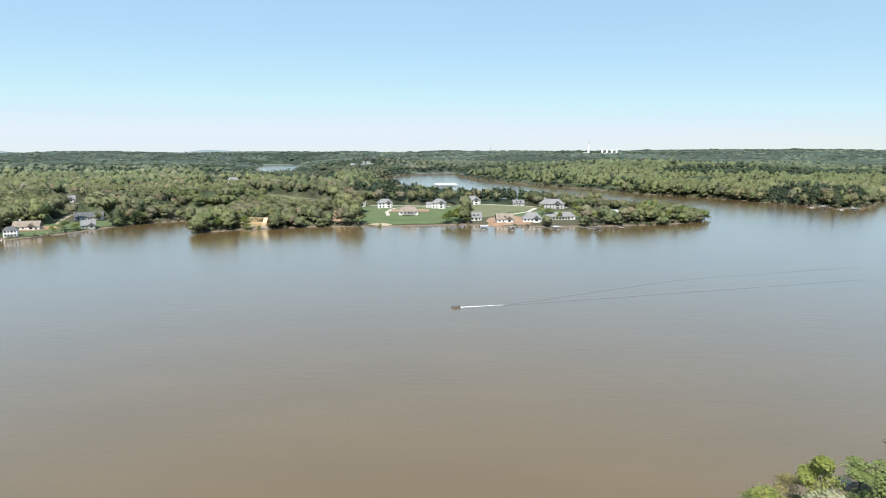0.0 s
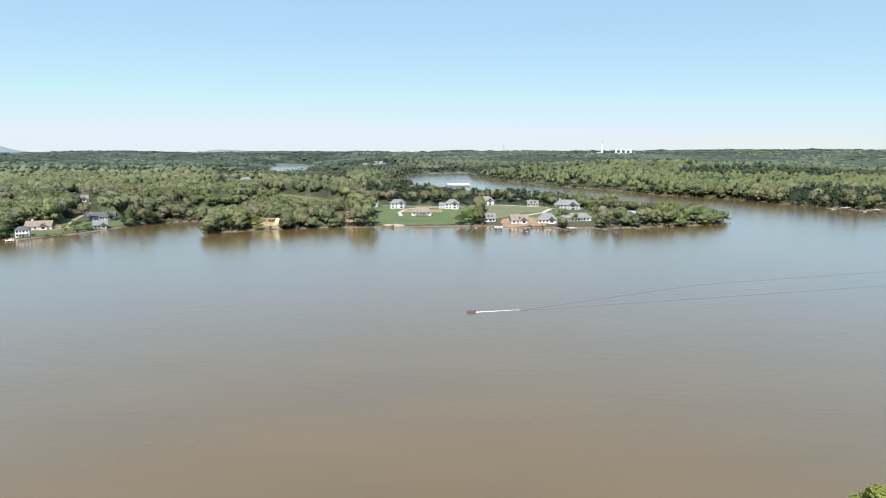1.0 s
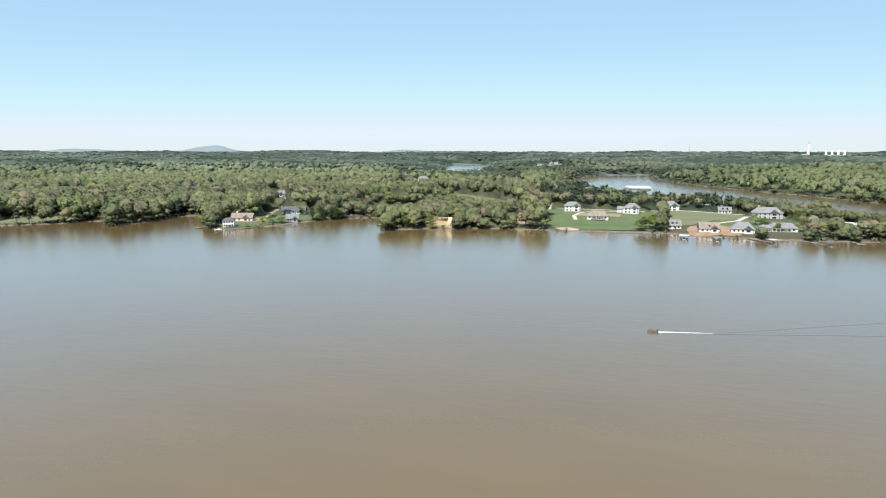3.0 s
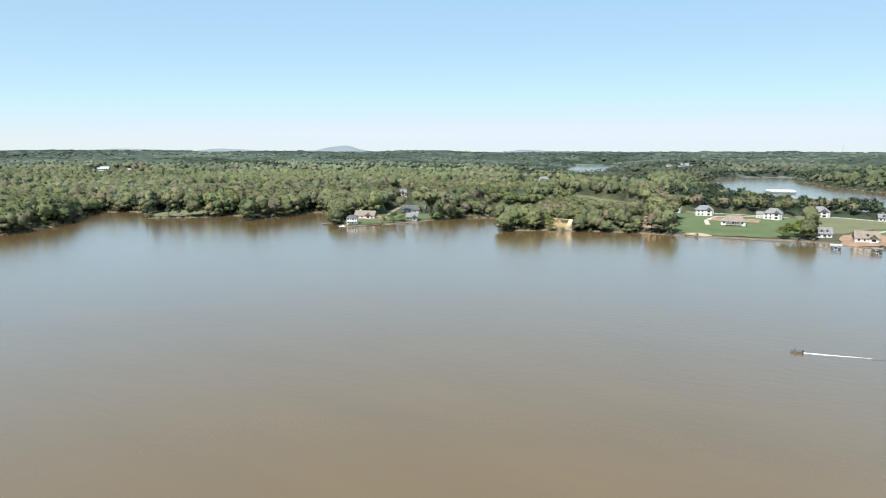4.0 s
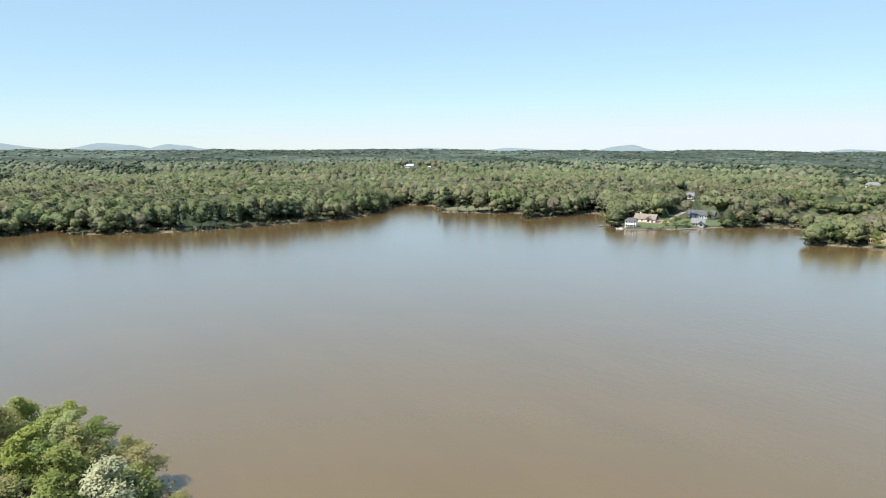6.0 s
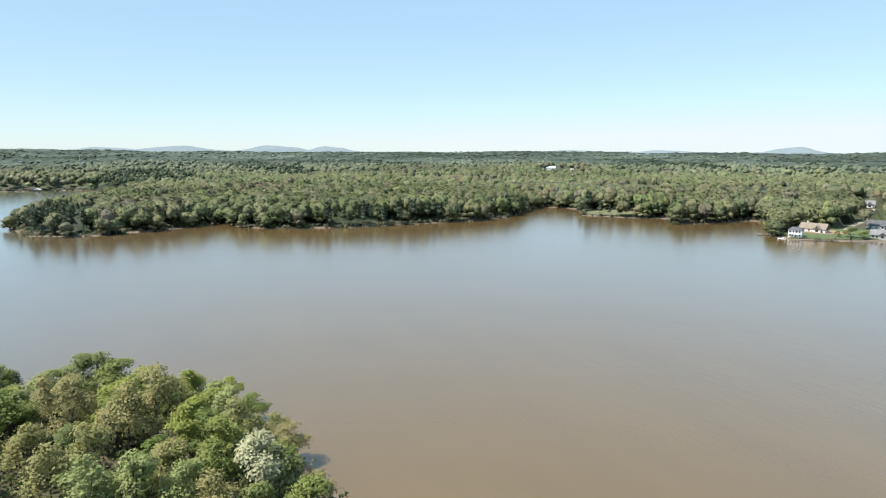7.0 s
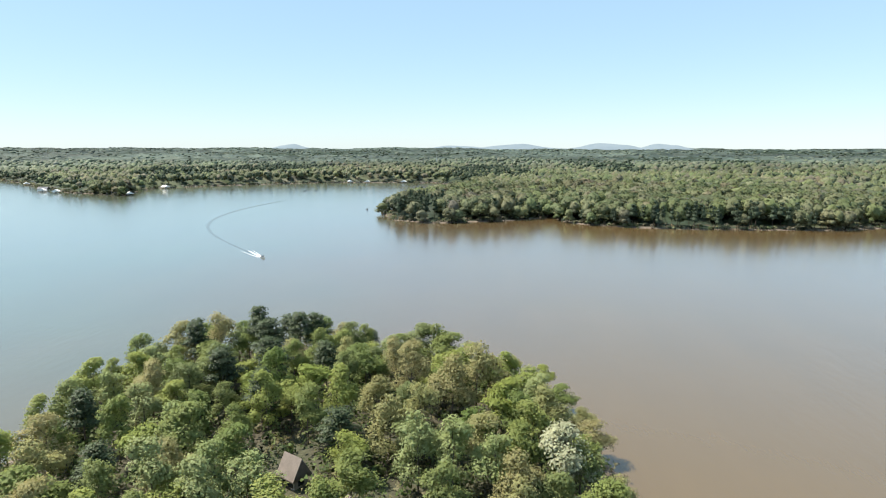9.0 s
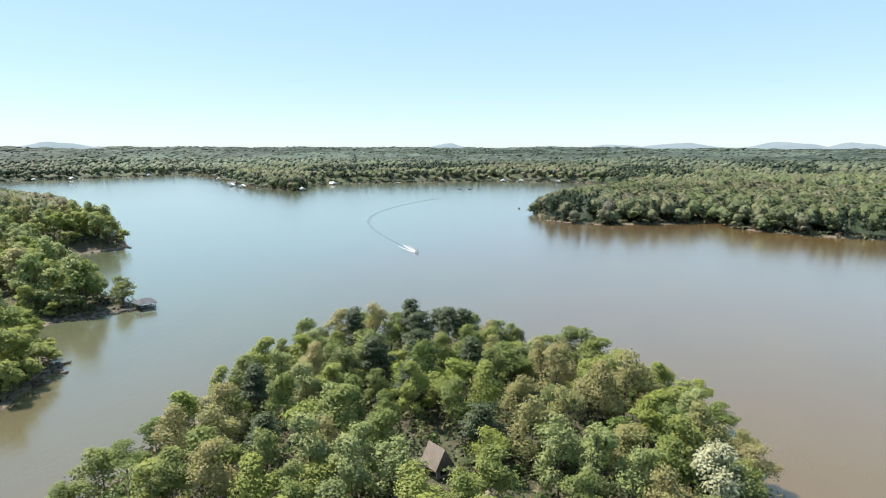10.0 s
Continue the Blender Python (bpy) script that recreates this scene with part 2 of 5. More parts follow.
# ---------------------------------------------------------------- plan
# Shores of the lake, in metres, walked round the water clockwise from the near north-east bank.
SHORE_NEAR = [(420, 235), (200, 160), (100, 133), (62, 118), (40, 103), (14, 74), (-40, 60), (-90, 62), (-128, 66), (-158, 62),
              (-184, 52), (-206, 34), (-220, 0), (-226, -28), (-216, -66), (-190, -86), (-150, -82), (-112, -78), (-76, -72),
              (-52, -86), (-50, -112), (-76, -128)]
SHORE_SOUTH = [(-120, -137), (-138, -147), (-154, -157), (-166, -182), (-184, -212), (-201, -200), (-222, -191), (-228, -200),
               (-236, -232), (-262, -292), (-300, -352), (-333, -350), (-354, -338), (-374, -358), (-398, -398), (-450, -500),
               (-520, -640), (-600, -820), (-690, -1020), (-760, -1240)]
SHORE_BAY = [(-800, -1330), (-900, -1290), (-968, -1250), (-1140, -1204), (-1330, -1150), (-1200, -960), (-1082, -833),
             (-963, -687), (-905, -548), (-985, -578), (-1070, -597), (-1195, -496), (-1304, -333), (-1325, -121),
             (-1200, -20), (-1000, -40), (-800, -90)]
SHORE_HEADLAND = [(-706, -104), (-640, -84), (-616, -34), (-640, 32), (-686, 88), (-630, 96), (-604, 150), (-594, 205),
                  (-597, 289), (-604, 350), (-631, 402), (-695, 466), (-716, 500), (-676, 522), (-606, 479), (-566, 514),
                  (-544, 551), (-496, 512), (-488, 572), (-492, 624), (-450, 606)]
SHORE_HOMES = [(-407, 540), (-374, 522), (-348, 556), (-326, 614), (-308, 644), (-276, 668), (-250, 640), (-227, 562), (-195, 588),
               (-155, 600), (-114, 611), (-58, 611), (21, 622), (64, 606), (119, 604), (176, 611), (224, 618), (262, 638), (282, 668)]
SHORE_COVE = [(264, 705), (238, 752), (198, 800), (150, 842), (100, 876), (50, 900), (0, 932), (-45, 990), (-92, 1120), (-126, 1300), (-152, 1500), (-165, 1650),
              (-140, 1790), (-75, 1960), (31, 2030), (50, 1768), (88, 1600), (145, 1454), (200, 1320), (277, 1195),
              (345, 1042), (420, 952), (461, 853), (500, 792), (522, 770), (568, 815), (640, 903), (760, 960), (1100, 1010),
              (1500, 900), (1500, 420), (900, 260)]
LAKE = np.array(SHORE_NEAR + SHORE_SOUTH + SHORE_BAY + SHORE_HEADLAND + SHORE_HOMES + SHORE_COVE, float)
FAR_LAKE = np.array([(-590, 2060), (-545, 2250), (-620, 2700), (-740, 3260), (-900, 3240), (-780, 2700), (-670, 2250)], float)


def value_noise(x, y, seed=0):
    """Smooth noise between -1 and 1."""
    xi, yi = np.floor(x).astype(np.int64), np.floor(y).astype(np.int64)
    fx, fy = x - xi, y - yi
    fx, fy = fx * fx * (3 - 2 * fx), fy * fy * (3 - 2 * fy)

    def lattice(a, b):
        h = (a * 374761393 + b * 668265263 + seed * 974711) & 0x7FFFFFFF
        h = ((h ^ (h >> 13)) * 1274126177) & 0x7FFFFFFF
        return ((h ^ (h >> 16)) & 0xFFFF) / 32767.5 - 1
    low = lattice(xi, yi) * (1 - fx) + lattice(xi + 1, yi) * fx
    high = lattice(xi, yi + 1) * (1 - fx) + lattice(xi + 1, yi + 1) * fx
    return low * (1 - fy) + high * fy


def off_shore(x, y, outline):
    """Metres from an outline: negative inside it."""
    x, y = np.asarray(x, float), np.asarray(y, float)
    best = np.full(x.shape, 1e12)
    inside = np.zeros(x.shape, bool)
    for (ax, ay), (bx, by) in zip(outline, np.roll(outline, -1, axis=0)):
        dx, dy = bx - ax, by - ay
        t = np.clip(((x - ax) * dx + (y - ay) * dy) / (dx * dx + dy * dy), 0, 1)
        best = np.minimum(best, (x - ax - t * dx) ** 2 + (y - ay - t * dy) ** 2)
        if ay != by:
            inside ^= ((ay > y) != (by > y)) & (x < (bx - ax) * (y - ay) / (by - ay) + ax)
    d = np.sqrt(best)
    return np.where(inside, -d, d)


def land(x, y):
    """Metres inland from the nearest water, with a wavering edge."""
    d = np.minimum(off_shore(x, y, LAKE), off_shore(x, y, FAR_LAKE))
    return d + 2.0 * value_noise(np.asarray(x) / 17.0, np.asarray(y) / 17.0, 3)


def step(v, a, b):
    t = np.clip((v - a) / (b - a), 0, 1)
    return t * t * (3 - 2 * t)


# hills raised to fit the camera's view of far land: x, y, height, radius
HILLOCKS = [(610, 1300, 9, 160), (-1010, 1260, 13, 170), (430, 1560, 19, 330), (-230, 985, 11, 100), (-262, 2130, 22, 120), (-1240, 860, 19, 110), (-373, 1114, 9, 60), (-482, 796, 5, 50), (-1380, -240, 10, 90), (-1900, -2030, 12, 200), (1820, 2900, 14, 200)]


def height(x, y, inland=None):
    x, y = np.asarray(x, float), np.asarray(y, float)
    d = land(x, y) if inland is None else inland
    r = np.hypot(x, y)
    rolling = 8.5 + 4.5 * value_noise(x / 310, y / 310, 5) + 1.2 * value_noise(x / 60, y / 60, 6)
    rise = step(r, 1900, 4700) * (43.5 + 3 * value_noise(x / 900, y / 900, 7)) + step(r, 1500, 2600) * 5 * value_noise(x / 420, y / 420, 8)
    rolling = rolling + 7 * value_noise(x / 480, y / 390, 9) * step(r, 750, 1500) + 11 * np.exp(-((x + 330) ** 2 + (y + 480) ** 2) / 200.0 ** 2)
    rolling = np.maximum(rolling, 2.5)
    for hx, hy, tall, wide in HILLOCKS:
        rolling = rolling + tall * np.exp(-((x - hx) ** 2 + (y - hy) ** 2) / wide ** 2)
    valley = 1 - 0.85 * np.exp(-((x + 0.275 * y) / 190) ** 2) * step(y, 1100, 1400) * (1 - step(y, 2900, 3500))
    rolling, rise = rolling * valley, rise * valley
    up = 1.1 * (1 - np.exp(-np.maximum(d, 0) / 2.5)) + (rolling + rise) * (1 - np.exp(-np.maximum(d, 0) / 110))
    up = up + 8 * np.exp(-((x + 322) ** 2 + (y + 372) ** 2) / 62.0 ** 2) * (1 - np.exp(-np.maximum(d, 0) / 9))
    return np.where(d < 0, np.maximum(d * 0.22, -4.0), up)


def z_at(x, y):
    return float(height(np.array([x]), np.array([y]))[0])


# ---------------------------------------------------------------- mesh helpers


def mesh_arrays(name, verts, faces, mat, tint=None, lean=None):
    """A mesh from arrays; all faces have the same number of corners. lean: the way that each leaf's clump faces."""
    me = bpy.data.meshes.new(name)
    verts, faces = np.asarray(verts, np.float32), np.asarray(faces, np.int32)
    k = faces.shape[1]
    me.vertices.add(len(verts))
    me.vertices.foreach_set("co", verts.ravel())
    me.loops.add(faces.size)
    me.loops.foreach_set("vertex_index", faces.ravel())
    me.polygons.add(len(faces))
    me.polygons.foreach_set("loop_start", np.arange(0, faces.size, k, dtype=np.int32))
    if tint is not None:
        a = me.attributes.new("tint", "FLOAT_COLOR", "POINT")
        a.data.foreach_set("color", np.c_[tint, np.ones(len(tint))].astype(np.float32).ravel())
    if lean is not None:
        a = me.attributes.new("lean", "FLOAT_VECTOR", "POINT")
        a.data.foreach_set("vector", np.asarray(lean, np.float32).ravel())
    me.update(calc_edges=True)
    me.materials.append(mat)
    return me


def part(name, bm, mat, parent=None, label=""):
    me = bpy.data.meshes.new(name)
    bm.normal_update()
    bm.to_mesh(me)
    bm.free()
    me.materials.append(mat)
    ob = new(name, me)
    if parent is not None:
        ob.parent = parent
    return tagged(ob, label)


def box(bm, centre, size, turn=0.0, bevel=0.0):
    r = bmesh.ops.create_cube(bm, size=1.0)
    m = Matrix.Translation(centre) @ Matrix.Rotation(turn, 4, "Z") @ Matrix.Diagonal((*size, 1))
    bmesh.ops.transform(bm, matrix=m, verts=r["verts"])
    if bevel:
        es = list({e for v in r["verts"] for e in v.link_edges})
        bmesh.ops.bevel(bm, geom=es, offset=bevel, segments=1, affect="EDGES")
    return bm


def rod(bm, a, b, r0, r1=None, sides=6):
    a, b = Vector(a), Vector(b)
    d = b - a
    m = Matrix.Translation((a + b) / 2) @ d.to_track_quat("Z", "Y").to_matrix().to_4x4()
    bmesh.ops.create_cone(bm, segments=sides, radius1=r0, radius2=r0 if r1 is None else r1, depth=d.length, cap_ends=True, matrix=m)
    return bm


def shape(bm, verts, faces):
    vs = [bm.verts.new(v) for v in verts]
    for f in faces:
        bm.faces.new([vs[i] for i in f])
    return bm


def boxes(*specs):
    bm = bmesh.new()
    for centre, size in specs:
        box(bm, centre, size)
    return bm


def thing(name, label, category, at, turn=0.0, group=""):
    """An empty at the base of a thing, which carries its parts."""
    ob = new(name)
    ob.empty_display_size = 0.5
    ob.matrix_world = Matrix.Translation(at) @ Matrix.Rotation(radians(turn), 4, "Z")
    return tagged(ob, label, category, group)


# ---------------------------------------------------------------- ground and water
def build_ground():
    s = np.linspace(-1, 1, 271)
    k = 3.3
    c = 5600 * np.sinh(k * s) / np.sinh(k)
    gx, gy = np.meshgrid(c - 150, c + 230)
    gz = height(gx.ravel(), gy.ravel())
    n = len(s)
    i = np.arange(n * n).reshape(n, n)
    quads = np.stack([i[:-1, :-1], i[:-1, 1:], i[1:, 1:], i[1:, :-1]], -1).reshape(-1, 4)
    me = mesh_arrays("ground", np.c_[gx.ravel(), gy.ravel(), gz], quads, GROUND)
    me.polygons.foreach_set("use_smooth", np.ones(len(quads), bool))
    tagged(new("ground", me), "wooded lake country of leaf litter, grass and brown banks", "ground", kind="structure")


build_ground()
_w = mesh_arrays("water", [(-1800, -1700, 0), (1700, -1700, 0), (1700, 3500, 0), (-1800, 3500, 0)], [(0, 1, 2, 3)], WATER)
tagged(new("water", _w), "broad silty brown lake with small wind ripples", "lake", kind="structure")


def draped(name, outline, mat, label, category, lift=0.06, cell=5.0, ragged=1.5):
    """A patch of other ground laid over the land within an outline."""
    outline = np.array(outline, float)
    lo, hi = outline.min(0) - cell, outline.max(0) + cell
    xs, ys = np.arange(lo[0], hi[0], cell), np.arange(lo[1], hi[1], cell)
    gx, gy = np.meshgrid(xs, ys)
    d = off_shore(gx, gy, outline) + ragged * value_noise(gx / 9, gy / 9, 11)
    keep = d < 0
    # outermost points slide to the outline, so that its edge is smooth
    i = np.arange(gx.size).reshape(gx.shape)
    q = np.stack([i[:-1, :-1], i[:-1, 1:], i[1:, 1:], i[1:, :-1]], -1).reshape(-1, 4)
    q = q[keep.ravel()[q].any(1)]
    used = np.unique(q)
    x, y, dd = gx.ravel()[used], gy.ravel()[used], d.ravel()[used]
    e = 0.5
    nx = (off_shore(x + e, y, outline) - off_shore(x - e, y, outline)) / (2 * e)
    ny = (off_shore(x, y + e, outline) - off_shore(x, y - e, outline)) / (2 * e)
    pull = np.maximum(dd, 0)
    x, y = x - nx * pull, y - ny * pull
    z = height(x, y) + lift
    again = np.full(gx.size, -1)
    again[used] = np.arange(len(used))
    me = mesh_arrays(name, np.c_[x, y, z], again[q], mat)
    me.polygons.foreach_set("use_smooth", np.ones(len(q), bool))
    return tagged(new(name, me), label, category, kind="structure")


def strip(name, line, width, mat, label, category, lift=0.12):
    """A road or path along a line of points."""
    pts = []
    line = [Vector(p) for p in line]
    for a, b in zip(line, line[1:]):
        k = max(1, int((b - a).length / 6))
        pts += [a.lerp(b, j / k) for j in range(k)]
    pts.append(line[-1])
    rows = []
    for j, p in enumerate(pts):
        d = (pts[min(j + 1, len(pts) - 1)] - pts[max(j - 1, 0)]).normalized()
        nrm = Vector((-d.y, d.x))
        zz = max(z_at(p.x + o * nrm.x * width, p.y + o * nrm.y * width) for o in (-0.5, 0, 0.5)) + lift
        rows.append([(*(p + nrm * width * o), zz) for o in (-0.5, 0.5)] + [(*(p + nrm * width * o), zz - 0.5) for o in (-0.5, 0.5)])
    bm = bmesh.new()
    vs = [[bm.verts.new(v) for v in r] for r in rows]
    for a, b in zip(vs, vs[1:]):
        bm.faces.new((a[1], a[0], b[0], b[1]))
        bm.faces.new((a[0], a[2], b[2], b[0]))
        bm.faces.new((a[3], a[1], b[1], b[3]))
    return tagged(part(name, bm, mat), label, category, kind="structure")


LAWNS = [
    ("lawn", [(-92, 626), (-58, 617), (-10, 622), (18, 628), (24, 650), (20, 700), (20, 748), (-30, 754), (-110, 762), (-114, 738), (-86, 704)], GRASS, "green mown lawn sloping down to the lake", "lawn"),
    ("lawn", [(30, 660), (46, 654), (76, 692), (108, 700), (112, 770), (70, 806), (14, 802), (18, 740), (27, 690)], FIELD, "pale mown grass round lake houses", "lawn"),
    ("lawn", [(72, 655), (104, 640), (150, 640), (158, 690), (110, 700), (76, 690)], GRASS, "green lawn behind the lakeside houses", "lawn"),
    ("lawn", [(-398, 548), (-374, 527), (-352, 558), (-330, 614), (-316, 640), (-345, 646), (-372, 620), (-402, 585)], GRASS, "green lawn along the point's low bank", "lawn"),
    ("lawn", [(148, 640), (178, 634), (206, 648), (208, 690), (166, 724), (150, 700)], FIELD, "pale rough grass among scattered garden trees", "lawn"),
    ("bare_soil", [(44, 611), (88, 610), (92, 640), (74, 662), (48, 650)], SOIL, "red clay soil round a new house", "soil"),
    ("bare_soil", [(-60, 690), (-16, 694), (-14, 716), (-58, 716)], SOIL, "reddish bare earth behind a white house", "soil"),
    ("bare_soil", [(-126, 630), (-98, 630), (-92, 658), (-118, 662)], SOIL, "red clay cutting among shore trees", "soil"),
    ("bare_soil", [(-396, 552), (-368, 566), (-362, 592), (-380, 590)], SOIL, "reddish earth yard beside a white house", "soil"),
    ("beach", [(-74, 613), (-58, 613), (-50, 616), (-60, 622), (-72, 620)], SAND, "small pale sand beach on the shore", "beach"),
    ("meadow", [(-292, 905), (-240, 915), (-166, 862), (-140, 800), (-124, 744), (-150, 728), (-195, 762), (-250, 840)], FIELD, "open grassy meadow between woods", "meadow"),
    ("meadow", [(-628, 500), (-606, 487), (-576, 516), (-562, 540), (-584, 548), (-622, 522)], FIELD, "rough grass clearing on a low point", "meadow"),
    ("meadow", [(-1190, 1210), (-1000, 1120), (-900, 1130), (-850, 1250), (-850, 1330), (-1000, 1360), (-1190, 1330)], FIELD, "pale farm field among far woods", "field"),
    ("meadow", [(-780, 690), (-720, 690), (-715, 745), (-780, 745)], FIELD, "small tan clearing in the woods", "field"),
    ("meadow", [(880, 1420), (1080, 1420), (1120, 1560), (900, 1580)], FIELD, "tan field beyond the far shore", "field"),
    ("meadow", [(-308, 690), (-262, 676), (-238, 700), (-250, 760), (-300, 760)], FIELD, "grassy hollow at the head of a cove", "meadow"),
]
for _n, _o, _m, _l, _c in LAWNS:
    draped(_n, _o, _m, _l, _c, cell=3.0 if _n != "meadow" else 8.0, lift=0.08 if _n != "bare_soil" and _n != "beach" else 0.16)
ROADS = [
    ("driveway", [(-376, 604), (-392, 638), (-415, 697), (-437, 755), (-456, 770)], 5.0, GRAVEL, "tan gravel lane up from the point"),
    ("driveway", [(-400, 700), (-380, 712), (-350, 716)], 5.0, GRAVEL, "tan gravel drive to a large garage"),
    ("driveway", [(-58, 664), (-62, 690), (-56, 722), (-30, 742), (10, 752)], 4.0, CONCRETE, "pale concrete drive between lake houses"),
    ("driveway", [(46, 796), (90, 780), (140, 772), (190, 776)], 5.0, CONCRETE, "pale concrete drive past lake houses"),
    ("driveway", [(70, 664), (96, 690), (110, 726), (150, 752)], 4.5, CONCRETE, "pale concrete drive behind a lakeside house"),
    ("driveway", [(-10, 760), (-40, 768), (-90, 772)], 4.0, CONCRETE, "pale concrete drive along the woods"),
]
for _n, _o, _wd, _m, _l in ROADS:
    strip(_n, _o, _wd, _m, _l, "driveway")
strip("sea_wall", [(-404, 538), (-374, 520), (-346, 556), (-324, 614), (-308, 640)], 1.4, ROCK, "low grey stone wall along the point", "wall", 0.35)

# ---------------------------------------------------------------- trees
@functools.cache
def ico(level=1):
    bm = bmesh.new()
    bmesh.ops.create_icosphere(bm, subdivisions=level, radius=1.0)
    bm.verts.index_update()
    v = np.array([v.co[:] for v in bm.verts])
    f = np.array([[v.index for v in f.verts] for f in bm.faces])
    bm.free()
    return v, f


def unit(v):
    return v / np.maximum(np.linalg.norm(v, axis=-1, keepdims=True), 1e-9)


def broad_lobes(rng, tall, radius, count, least=0.19, most=0.34):
    """The leafy masses that make up a broadleaf crown: centre and radius. Two or three leaders share an uneven dome."""
    lobes = [(0, 0, tall * 0.6, radius * 0.5)]
    leaders = [(rng.uniform(-0.34, 0.34) * radius, rng.uniform(-0.34, 0.34) * radius, rng.uniform(0.86, 1.0) * tall) for _ in range(3)]
    phase = rng.uniform(0, 6.28, 3)
    for j in range(count):
        a = 2 * math.pi * (j * 0.382 + rng.uniform(-0.09, 0.09))
        lift = (j * 0.618 + rng.uniform(-0.1, 0.1)) % 1.0
        lx, ly, top = leaders[j % 3]
        bulge = 1 + 0.2 * math.sin(a * 2 + phase[0]) + 0.14 * math.sin(a * 3 + phase[1] + lift * 3)
        rr = radius * math.sqrt(max(0.05, 1 - (lift * 1.02) ** 2.2)) * (0.72 + 0.2 * min(1, lift * 3)) * bulge * rng.uniform(0.72, 1.08)
        size = radius * rng.uniform(least, most)
        lobes.append((math.cos(a) * rr * 0.8 + lx * lift, math.sin(a) * rr * 0.8 + ly * lift, tall * 0.26 + (top - size * 0.8 - tall * 0.26) * lift, size))
    for lx, ly, top in leaders:
        lobes.append((lx, ly, top - radius * most * 0.75, radius * most * 0.8))
    return np.array(lobes)


def pine_lobes(rng, tall, radius, count, low=0.52):
    """The tufted shelves of a loblolly pine, high up a bare trunk."""
    lobes = []
    for j in range(count):
        t = j / (count - 1)
        a = j * 2.4 + rng.uniform(-0.4, 0.4)
        rr = radius * (0.8 - 0.5 * t) * rng.uniform(0.45, 1.15)
        lobes.append((math.cos(a) * rr, math.sin(a) * rr, tall * (low + (0.96 - low) * t), radius * rng.uniform(0.26, 0.44) * (1.1 - 0.3 * t)))
    return np.array(lobes)


def leaf_points(rng, lobes, n, flat=0.8, fill=0.9, inner=0.72, outer=1.12):
    """Points and outward directions on the outer faces of the lobes."""
    w = lobes[:, 3] ** 2
    pick = rng.choice(len(lobes), size=n * 3, p=w / w.sum())
    way = unit(rng.normal(size=(n * 3, 3)) + (0, 0, 0.25))
    far = rng.uniform(inner, outer, size=(n * 3, 1))
    p = lobes[pick, :3] + way * lobes[pick, 3:4] * far * (1, 1, flat)
    ok = np.ones(len(p), bool)
    for j, lo in enumerate(lobes):
        q = (p - lo[:3]) / (lo[3] * fill) / (1, 1, flat)
        ok &= ((q ** 2).sum(1) > 0.62) | (pick == j)
    p, way = p[ok][:n], way[ok][:n]
    return p, way


def leaf_faces(rng, p, way, size, spread=0.9, corners=3, middle=None, round_off=0.4):
    """Small leaf sprays set on the points, turned outward with much scatter. Also gives the way that each one leans."""
    nrm = unit(way + spread * rng.normal(size=p.shape) * 0.62 + (0, 0, 0.4))
    a = unit(np.cross(nrm, rng.normal(size=p.shape)))
    b = np.cross(nrm, a)
    s = size * rng.uniform(0.6, 1.35, size=(len(p), 1))
    v = np.stack([p - a * s, p + a * s * 0.8 + b * s * 0.75, p + a * s * 0.45 - b * s * 0.85], 1)
    whole = unit(p - middle) if middle is not None else way
    lean = unit((1 - round_off) * way + round_off * whole + 0.22 * nrm + (0, 0, 0.35))
    return v.reshape(-1, 3), np.arange(len(p) * corners).reshape(-1, corners), np.repeat(lean, corners, 0)


def limb_mesh(rng, tall, lobes, girth, bare=False, pine=False):
    """A tapered trunk with a limb to each mass of leaves."""
    bm = bmesh.new()
    top = tall * (0.9 if pine else 0.74)
    bend = rng.uniform(-0.5, 0.5, size=(5, 2)) * (0.3, 0.3)
    bend[0] = 0
    nodes = [Vector((bend[j][0], bend[j][1], top * j / 4 - (0.6 if j == 0 else 0))) for j in range(5)]
    for j in range(4):
        rod(bm, nodes[j], nodes[j + 1], girth * (1 - 0.2 * j), girth * (1 - 0.2 * (j + 1)), 5)
    for lo in lobes[::2 if bare else 4]:
        h = max(tall * 0.25, lo[2] - rng.uniform(0.12, 0.24) * tall)
        h = min(h, top * 0.95)
        k = h / top * 4
        j = min(3, int(k))
        start = nodes[j].lerp(nodes[j + 1], k - j)
        end = Vector(lo[:3])
        mid = start.lerp(end, 0.55) + Vector((0, 0, -0.04 * tall))
        rod(bm, start, mid, girth * 0.36, girth * 0.24, 4)
        rod(bm, mid, end, girth * 0.24, girth * 0.09, 3)
        if bare:
            for _ in range(7):
                d = Vector(unit(rng.normal(size=3) + (0, 0, 0.5)))
                s = mid.lerp(end, rng.uniform(0, 1))
                rod(bm, s, s + d * lo[3] * rng.uniform(0.8, 1.5), girth * 0.08, girth * 0.02, 3)
    return bm


